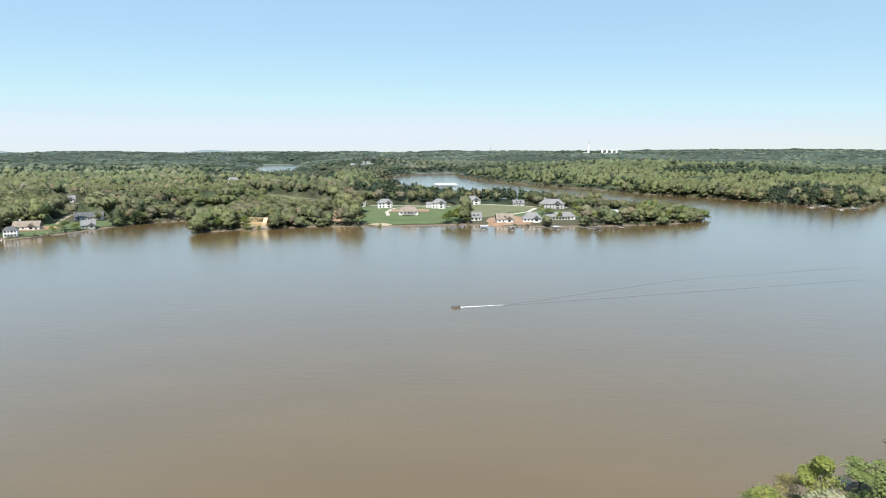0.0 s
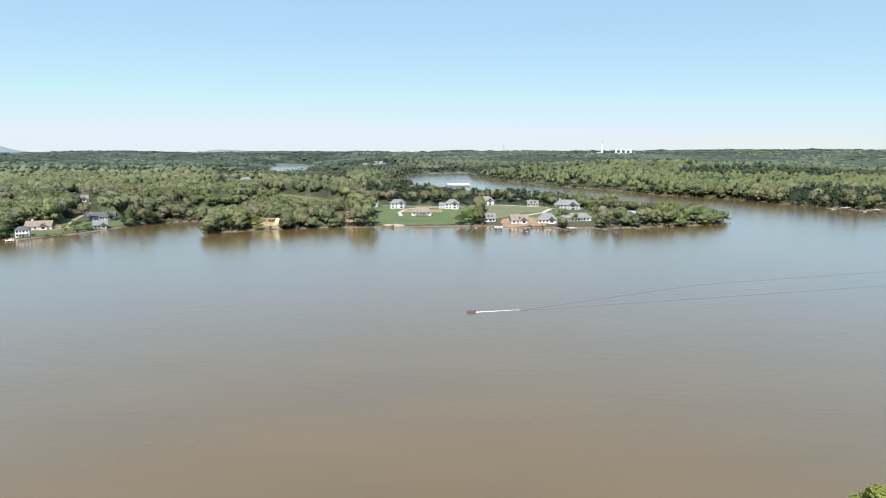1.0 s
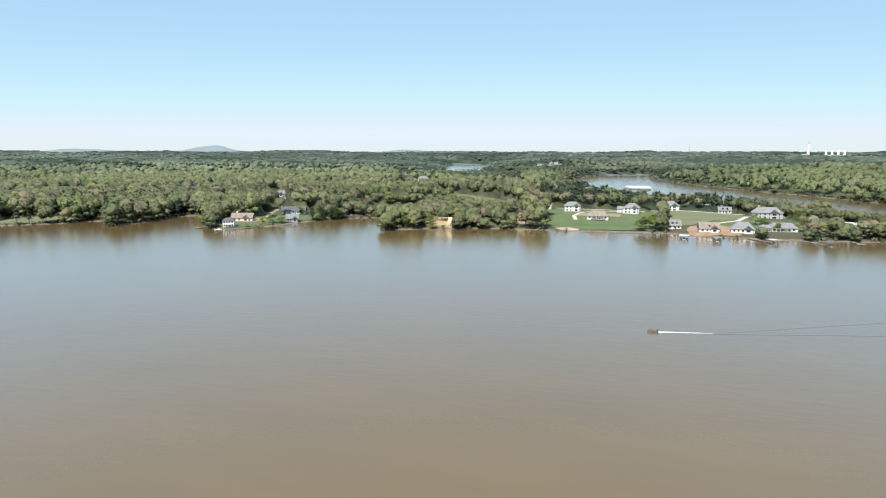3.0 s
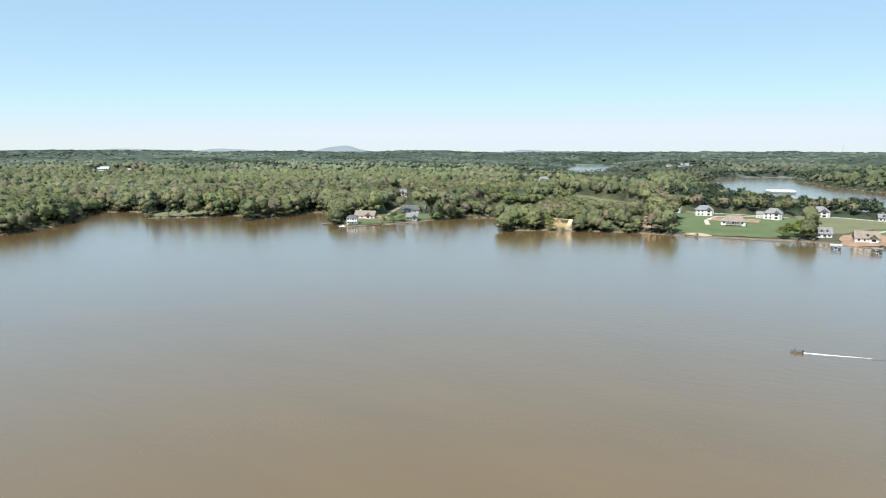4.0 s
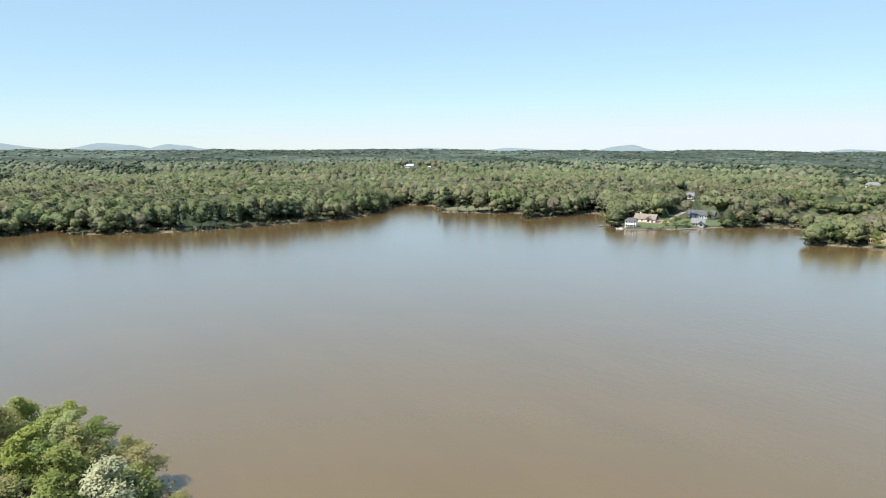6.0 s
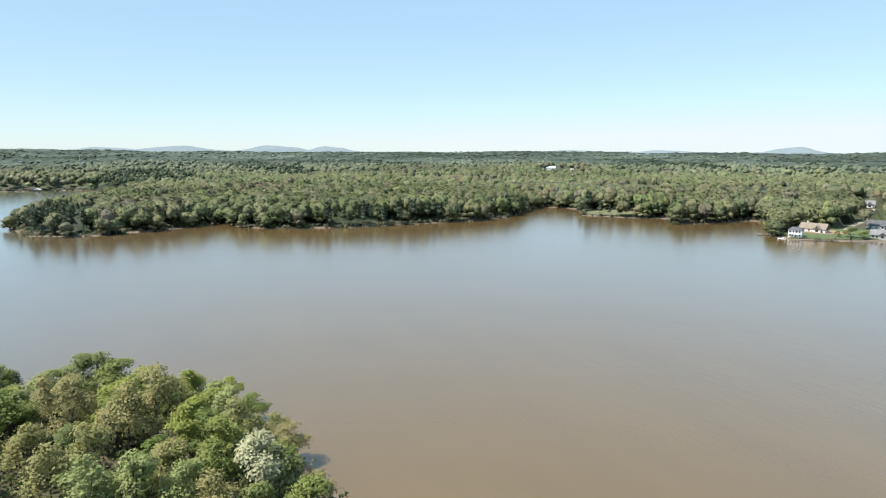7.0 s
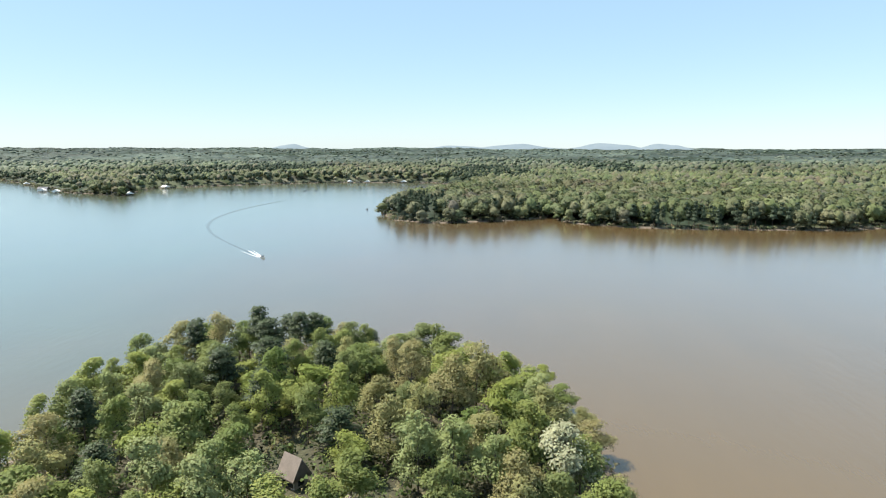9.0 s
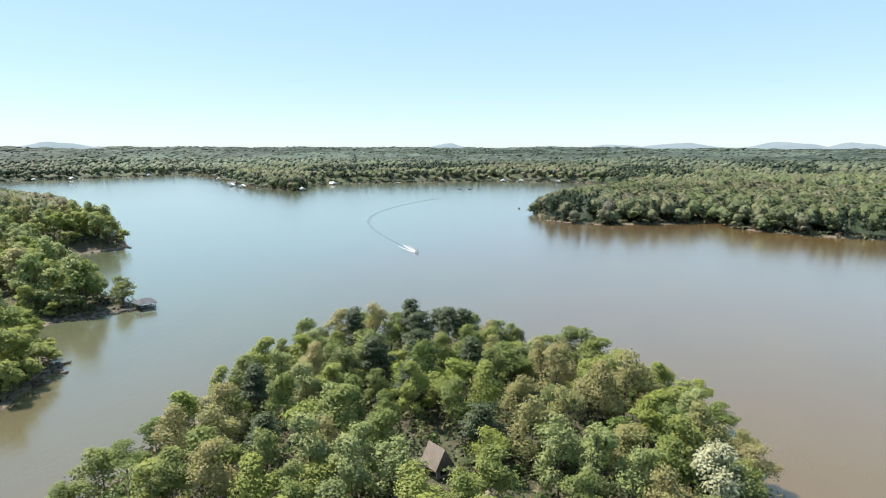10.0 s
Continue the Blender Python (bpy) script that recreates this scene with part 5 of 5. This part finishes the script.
def timber_frame(x, y, turn, w, d, rise, label, clad=True):
    """A house of bare studs and rafters, with the first sheets of boarding on it."""
    h = 3.1
    z = z_at(x, y)
    ob = thing("timber_frame_house", label, "house", (x, y, z + 0.3), turn, "lake houses")
    part("foundation", boxes(((0, 0, -1.35), (w + 0.4, d + 0.4, 2.3))), CONCRETE, ob)
    part("floor_deck", boxes(((0, 0, 0.2), (w, d, 0.3))), TIMBER, ob)
    for s in (-1, 1):
        wall = part("stud_wall", boxes(((0, s * d / 2, 3.05), (w, 0.35, 0.3)), ((0, s * d / 2, 0.45), (w, 0.3, 0.2))), TIMBER, ob)
        for j in range(int(w / 1.5) + 1):
            part("stud", boxes(((-w / 2 + j * 1.5, s * d / 2, 1.7), (0.28, 0.28, 2.5))), TIMBER, wall)
    panels = (((-w * 0.22, -d / 2 - 0.2, 1.7), (w * 0.2, 0.12, 2.5)), ((w * 0.36, -d / 2 - 0.2, 1.7), (w * 0.16, 0.12, 2.5)), ((0, d / 2 - 0.3, 1.7), (w * 0.8, 0.12, 2.5)))
    for c, q in panels:
        part("sheathing_panel", boxes((c, q)), TIMBER, ob)
    # a gabled bay in front, its studs rising to the rake
    bay = part("gable_bay", boxes(((w * 0.08, -d / 2 - 2, 3.05), (7.2, 0.3, 0.3))), TIMBER, ob)
    for j in range(7):
        top = 3.2 + 1.05 * (3 - abs(j - 3)) + 0.3
        part("stud", boxes(((w * 0.08 + (j - 3) * 1.15, -d / 2 - 2, top / 2 + 0.2), (0.28, 0.28, top))), TIMBER, bay)
    for s in (-1, 1):
        part("rake", rod(bmesh.new(), (w * 0.08 + s * 4.0, -d / 2 - 2, 3.1), (w * 0.08, -d / 2 - 2, 7.2), 0.2, sides=4), TIMBER, bay)
    for j in range(int(w / 1.6) + 1):
        u = -w / 2 + j * 1.6
        bm = bmesh.new()
        rod(bm, (u, -d / 2 - 0.5, h), (u, 0, h + rise), 0.14, sides=4)
        rod(bm, (u, d / 2 + 0.5, h), (u, 0, h + rise), 0.14, sides=4)
        rod(bm, (u, -d / 2, h), (u, d / 2, h), 0.11, sides=4)
        part("rafter", bm, TIMBER, ob)
    part("ridge_board", boxes(((0, 0, h + rise), (w, 0.16, 0.5))), TIMBER, ob)
    if clad:
        for u, share in ((-w * 0.36, 0.2), (w * 0.41, 0.12)):
            g = roof_mesh(w * share, d, h + 0.1, rise, 0.3, thick=0.1)
            bmesh.ops.transform(g, matrix=Matrix.Translation((u, 0, 0.1)), verts=g.verts)
            part("roof_sheathing", g, TIMBER, ob)


timber_frame(-183, 604, -4, 27, 10, 4.6, "unfinished house of bare yellow timber framing")
timber_frame(-106, 654, -10, 17, 8, 3.4, "small unfinished timber frame above a red clay bank", False)


# ---------------------------------------------------------------- boats and docks
def boat(label, x, y, turn, length=6.0, hull=HULL_WHITE, top=False, name="motor_boat", z=0.0, group=""):
    """An open motor boat, bow along +x."""
    ob = thing(name, label, "boat", (x, y, z), turn, group)
    bm = bmesh.new()
    L, B = length, length * 0.38
    n = 9
    rows = []
    for j in range(n):
        t = j / (n - 1)
        xx = (t - 0.5) * L
        half = B / 2 * (1 - max(0, (t - 0.45) / 0.55) ** 2.2) + 0.03
        keel = -0.28 + 0.42 * max(0, (t - 0.6) / 0.4) ** 2
        rail = 0.62 + 0.28 * t * t
        rows.append([bm.verts.new(v) for v in ((xx, 0, keel), (xx, half * 0.8, keel + 0.24), (xx, half, rail), (xx, half * 0.84, rail), (xx, half * 0.78, rail - 0.3),
                                               (xx, -half * 0.78, rail - 0.3), (xx, -half * 0.84, rail), (xx, -half, rail), (xx, -half * 0.8, keel + 0.24))])
    for a, b in zip(rows, rows[1:]):
        for k in range(9):
            bm.faces.new((a[k], b[k], b[(k + 1) % 9], a[(k + 1) % 9]))
    bm.faces.new(list(reversed(rows[0])))
    bm.faces.new(rows[-1])
    part("hull", bm, hull, ob)
    part("engine", box(box(bmesh.new(), (-L / 2 - 0.28, 0, 0.85), (0.5, 0.45, 0.6), bevel=0.1), (-L / 2 - 0.25, 0, 0.2), (0.22, 0.2, 1.0)), MOTOR_BLACK, ob, "black outboard engine")
    part("console", box(bmesh.new(), (0.02 * L, 0, 0.85), (0.8, 0.9, 0.8), bevel=0.12), VINYL, ob)
    part("windscreen", shape(bmesh.new(), [(0.42, -0.5, 1.1), (0.42, 0.5, 1.1), (0.2, 0.45, 1.6), (0.2, -0.45, 1.6), (0.45, -0.5, 1.1), (0.45, 0.5, 1.1), (0.23, 0.45, 1.6), (0.23, -0.45, 1.6)],
                             [(3, 2, 1, 0), (4, 5, 6, 7), (0, 1, 5, 4), (1, 2, 6, 5), (2, 3, 7, 6), (3, 0, 4, 7)]), GLASS_DARK, ob)
    for s in (-0.55, 0.55):
        part("seat", box(box(bmesh.new(), (-0.2 * L, s, 0.62), (0.6, 0.55, 0.25), bevel=0.06), (-0.2 * L - 0.28, s, 0.95), (0.14, 0.55, 0.6), bevel=0.04), VINYL, ob)
    if top:
        part("canopy", box(bmesh.new(), (-0.05 * L, 0, 2.1), (L * 0.42, B * 0.85, 0.08), bevel=0.03), CANVAS, ob, "blue canvas canopy")
        for sx in (-0.2, 0.12):
            for sy in (-0.38, 0.38):
                part("canopy_pole", rod(bmesh.new(), (sx * L, sy * B, 0.7), (sx * L, sy * B, 2.1), 0.03), STEEL, ob)
    return ob


def dock(label, x, y, turn, walk_len=14.0, w=8.0, d=7.0, roof=None, roof_mat=SHINGLE_DARK, with_boat=False, deck_mat=PLANK, group="docks", rise=1.5):
    """A gangway out to a platform; turn is the way out over the water, degrees from +x."""
    ob = thing("boat_dock", label, "dock", (x, y, 0), turn, group)
    bm = bmesh.new()
    for j in range(int(walk_len / 1.0)):
        box(bm, (j + 0.5, 0, 0.72), (0.94, 1.5, 0.1))
    for s in (-0.65, 0.65):
        box(bm, (walk_len / 2, s, 0.6), (walk_len, 0.12, 0.16))
    part("gangway", bm, deck_mat, ob)
    bm = bmesh.new()
    c = walk_len + d / 2
    if roof:
        for s in (-1, 1):
            box(bm, (c, s * (w / 2 - 0.9), 0.7), (d, 1.8, 0.14))
        box(bm, (walk_len + 0.8, 0, 0.7), (1.6, w, 0.135))
    else:
        for j in range(int(d)):
            box(bm, (walk_len + j + 0.5, 0, 0.7), (0.95, w, 0.12))
    part("platform", bm, deck_mat, ob)
    for i in (0, 1):
        for s in (-1, 1):
            part("pile", rod(bmesh.new(), (walk_len + 0.3 + i * (d - 0.6), s * (w / 2 - 0.25), -3.0), (walk_len + 0.3 + i * (d - 0.6), s * (w / 2 - 0.25), 3.3 if roof else 1.5), 0.16), deck_mat, ob)
    for j in range(int(walk_len / 5)):
        part("pile", rod(bmesh.new(), (2 + j * 5, 0.7, -2.5), (2 + j * 5, 0.7, 1.3), 0.12), deck_mat, ob)
    if roof == "hip":
        g = roof_mesh(d, w, 3.3, rise, 0.7, hip=w * 0.35 if rise < 2 else 0.6, thick=0.12)
        bmesh.ops.transform(g, matrix=Matrix.Translation((c, 0, 0)), verts=g.verts)
        part("roof", g, roof_mat, ob)
    elif roof:
        part("roof", boxes(((c, 0, 3.4), (d + 1, w + 1, 0.2))), roof_mat, ob)
    if with_boat:
        e = ob.matrix_world @ Vector((c + (0.4 if roof else 0), 0 if roof else w / 2 + 1.6, 0))
        boat("white motor boat tied up at a dock", e.x, e.y, turn + (180 if roof else 0), 5.6, group="boats at docks", z=0.1)
    return ob


# the roofed dock off the southern point
dock("dark roofed boat dock off the wooded southern point", -213, -195, 150, 9, 7.2, 7.2, "hip", SHINGLE_DARK, True, PLANK_DARK)
# peninsula docks
dock("small dock with white-roofed boat lift", 41, 607, -94, 15, 7, 8, "flat", SHEET, True)
dock("small roofed dock with a boat lift", 66, 604, -92, 18, 6, 7, "flat", SHINGLE, True)
dock("grey plank dock with pale boat lift", 92, 607, -60, 26, 6, 7, "flat", SHEET, True)
dock("grey plank dock with dark boat lift", 132, 604, -62, 26, 7, 7, "flat", SHINGLE_DARK, True)
dock("low plank dock below a lake house", 170, 608, -80, 12, 5, 5)
dock("white plank dock below a two-storey boathouse home", -380, 527, -60, 8, 6, 4, None, deck_mat=SIDING)
dock("plank dock in a wooded corner of the point", -400, 536, -120, 8, 5, 4)
# marina at the head of the cove
dock("long marina dock with pale blue-white roof", -22, 1312, 0, 6, 18, 44, "hip", SHEET, False, group="marina docks", rise=2.4)
dock("long marina dock with pale blue-white roof", -16, 1286, 0, 6, 14, 40, "hip", SHEET, False, group="marina docks", rise=2.0)
for _k in range(4):
    dock("marina dock with pale metal roof by the east shore", 488 + 9 * _k, 800 - 13 * _k, 190 + 6 * _k, 12, 6, 9, "flat" if _k % 2 else None, SHEET, True, group="marina docks")
for _x, _y, _t in ((345, 1030, 215), (300, 1140, 215), (262, 1208, 215), (430, 935, 220), (455, 870, 215)):
    dock("plank dock on the wooded east shore", _x, _y, _t, 10, 5, 5, None)
# bay shore docks and houses
BAY_DOCKS = [(-979, -1262, 60, 1), (-1225, -1192, 60, 1), (-985, -738, 20, 1), (-966, -699, 20, 1), (-930, -556, 40, 1), (-1085, -596, 70, 1), (-1236, -440, 30, 0), (-1190, -498, 50, 0),
             (-1318, -300, 20, 1), (-1320, -260, 10, 1), (-1326, -180, 0, 1), (-1318, -140, 0, 0), (-1140, -1206, 70, 0), (-1040, -1230, 70, 1), (-940, -1270, 70, 0), (-1150, -910, 40, 1)]
for _x, _y, _t, _r in BAY_DOCKS:
    dock("white-roofed boat dock on the far bay shore" if _r else "open dock on the far bay shore", _x, _y, _t, 12, 10, 11, "hip" if _r else None, SIDING, _r == 1, group="far bay docks", rise=2.8)
for _x, _y, _t in ((-1262, -600, 110), (-1240, -575, 100), (-1400, -372, 90), (-1445, -330, 90), (-1380, -180, 90), (-1390, -130, 80), (-1006, -760, 100), (-1000, -1330, 150), (-1280, -1260, 130), (-1120, -640, 100), (-940, -590, 120)):
    house("white lake house among trees on the far bay shore", _x, _y, _t, 16, 10, 2, SHINGLE, hip=False, windows=3, group="far bay houses")
for _x, _y, _t in ((-303, 2110, 0), (-266, 2060, 20), (-271, 2150, -10), (-230, 2090, 30), (-285, 2085, 10), (-320, 2150, 0), (-250, 2125, 0), (-212, 2130, -20), (-295, 2180, 15)):
    house("white house in a far lakeside village", _x, _y, _t, 13, 9, 1, SHINGLE, hip=False, windows=3, group="far village houses")
house("long white warehouse far beyond the bay", -1925, -2000, 135, 50, 24, 1, SHEET, hip=False, rise=3, windows=3, name="warehouse", group="far buildings", lift=2)
house("long white warehouse near the horizon", 1820, 2900, -30, 64, 24, 1, SHEET, hip=False, rise=2.5, windows=3, name="warehouse", group="far buildings", lift=4)


# ---------------------------------------------------------------- boats under way
def ribbon(name, line, widths, mat, z, parent):
    bm = bmesh.new()
    rows = []
    for j, (px, py) in enumerate(line):
        a, b = line[max(0, j - 1)], line[min(len(line) - 1, j + 1)]
        d = Vector((b[0] - a[0], b[1] - a[1])).normalized()
        nx, ny = -d.y, d.x
        w = widths[j] / 2
        rows.append([bm.verts.new((px + nx * w, py + ny * w, z)), bm.verts.new((px, py, z + 0.05)), bm.verts.new((px - nx * w, py - ny * w, z))])
    for a, b in zip(rows, rows[1:]):
        for k in (0, 1):
            bm.faces.new((a[k], a[k + 1], b[k + 1], b[k]))
    return part(name, bm, mat, parent)


def wander(a, b, n, amount, rng):
    return [(a[0] + (b[0] - a[0]) * t + rng.uniform(-amount, amount), a[1] + (b[1] - a[1]) * t + rng.uniform(-amount, amount)) for t in np.linspace(0, 1, n)]


def wakes():
    rng = np.random.default_rng(9)
    bx, by = 6, 291
    boat("dark low fishing boat under way with white wake", bx, by, 188, 3.9, VINYL, group="boats under way")
    w = tagged(new("boat_wake"), "white foam trail behind a fishing boat", "wake")
    ribbon("foam", wander((bx + 2.5, by + 0.5), (bx + 24, by + 5), 14, 0.12, rng), list(np.linspace(1.7, 0.4, 14) * rng.uniform(0.8, 1.2, 14)), FOAM, 0.03, w)
    ribbon("trail", wander((bx + 24, by + 5), (bx + 130, by + 62), 30, 0.3, rng), [1.8] * 30, RIPPLE, 0.02, w)
    ribbon("trail", wander((bx + 24, by + 4), (bx + 240, by + 62), 40, 0.3, rng), [1.8] * 40, RIPPLE, 0.02, w)
    ribbon("trail", wander((bx + 130, by + 62), (bx + 260, by + 100), 30, 0.3, rng), list(np.linspace(1.8, 0.5, 30)), RIPPLE, 0.02, w)
    bx, by = -410, -128
    boat("white runabout under way with curling wake", bx, by, 48, 5.0, HULL_WHITE, group="boats under way")
    w = tagged(new("boat_wake"), "white foam and dark curling trail behind a runabout", "wake")
    ribbon("foam", wander((bx - 2, by - 2), (bx - 27, by - 22), 14, 0.15, rng), list(np.linspace(2.2, 0.6, 14)), FOAM, 0.03, w)
    ribbon("foam", wander((bx - 2, by - 1), (bx - 30, by - 20), 12, 0.2, rng), list(np.linspace(0.9, 0.2, 12)), FOAM, 0.03, w)
    ribbon("foam", wander((bx - 1, by - 4), (bx - 24, by - 26), 12, 0.2, rng), list(np.linspace(0.9, 0.2, 12)), FOAM, 0.03, w)
    arc = []
    for t in (float(v) for v in np.linspace(0, 1, 40)):
        p = Vector((bx - 18, by - 16)) * (1 - t) ** 3 + 3 * t * (1 - t) ** 2 * Vector((-560, -262)) + 3 * t * t * (1 - t) * Vector((-640, -300)) + t ** 3 * Vector((-860, -275))
        arc.append((p.x, p.y))
    ribbon("trail", arc, list(np.linspace(1.6, 6.5, 40)), RIPPLE_BAY, 0.02, w)
    boat("small dark fishing boat resting off the headland", -744, -131, 20, 5.5, HULL_DARK, group="boats under way")
    boat("small dark boat far out in the bay", -1047, -308, 100, 6, HULL_DARK, group="boats under way")
    boat("small dark boat far out in the bay", -1051, -291, 100, 6, HULL_DARK, group="boats under way")


wakes()


# ---------------------------------------------------------------- power station and masts
def power_station():
    a = radians(-13.1)
    r = 3650
    x, y = -math.sin(a) * r, math.cos(a) * r
    z = z_at(x, y)
    ob = thing("chimney_stack", "tall white chimney stack on the horizon", "chimney", (x, y, z), 0, "power station")
    part("shaft", rod(bmesh.new(), (0, 0, -2), (0, 0, 62), 7, 5.5, 12), SIDING, ob)
    part("tip", rod(bmesh.new(), (0, 0, 62), (0, 0, 82), 2.4, 1.6, 12), SIDING_GREY, ob)
    part("base_hall", boxes(((-14, 0, 6), (34, 16, 16))), SIDING, ob)
    a = radians(-14.9)
    x, y = -math.sin(a) * r, math.cos(a) * r
    z = z_at(x, y)
    ob = thing("power_station", "pale power station blocks with short stacks", "building", (x, y, z), -15, "power station")
    part("hall", boxes(((0, 0, 6), (106, 30, 12))), SIDING_GREY, ob)
    for k in range(4):
        part("boiler_tower", boxes((((k - 1.5) * 26, 0, 22), (9, 12, 22))), SIDING, ob)
    for label, b, r, tall in (("thin grey radio mast on the horizon", -4.4, 4000, 52), ("thin grey mast above the bay woods", 95.3, 1900, 46)):
        a = radians(b)
        x, y = -math.sin(a) * r, math.cos(a) * r
        ob = thing("radio_mast", label, "mast", (x, y, z_at(x, y)), 0, "masts")
        part("lattice", rod(bmesh.new(), (0, 0, 0), (0, 0, tall), 1.2, 0.8, 4), STEEL, ob)
        part("antenna", rod(bmesh.new(), (0, 0, tall), (0, 0, tall + 8), 0.5, 0.3, 4), STEEL, ob)


power_station()


# ---------------------------------------------------------------- rocks along the near banks
def rocks():
    rng = np.random.default_rng(5)
    iv, fi = ico()
    V, F, base = [], [], 0
    spots = [((-140, -148), (-156, -160), 40), ((-184, -211), (-224, -191), 90), ((-330, -349), (-356, -338), 40), ((-222, -4), (-214, -66), 40)]
    for a, b, n in spots:
        for _ in range(n):
            t = rng.uniform()
            x, y = a[0] + (b[0] - a[0]) * t + rng.normal() * 2.2, a[1] + (b[1] - a[1]) * t + rng.normal() * 2.2
            s = rng.uniform(0.4, 1.4)
            v = iv * (1 + 0.25 * rng.normal(size=(len(iv), 1))) * s * (1.2, 1.0, 0.6)
            V.append(v + (x, y, max(0.0, z_at(x, y)) + s * 0.15))
            F.append(fi + base)
            base += len(iv)
    tagged(new("bank_rocks", mesh_arrays("bank_rocks", np.concatenate(V), np.concatenate(F), ROCK)), "grey-brown rocks along the wooded banks", "rocks", kind="stuff")


rocks()
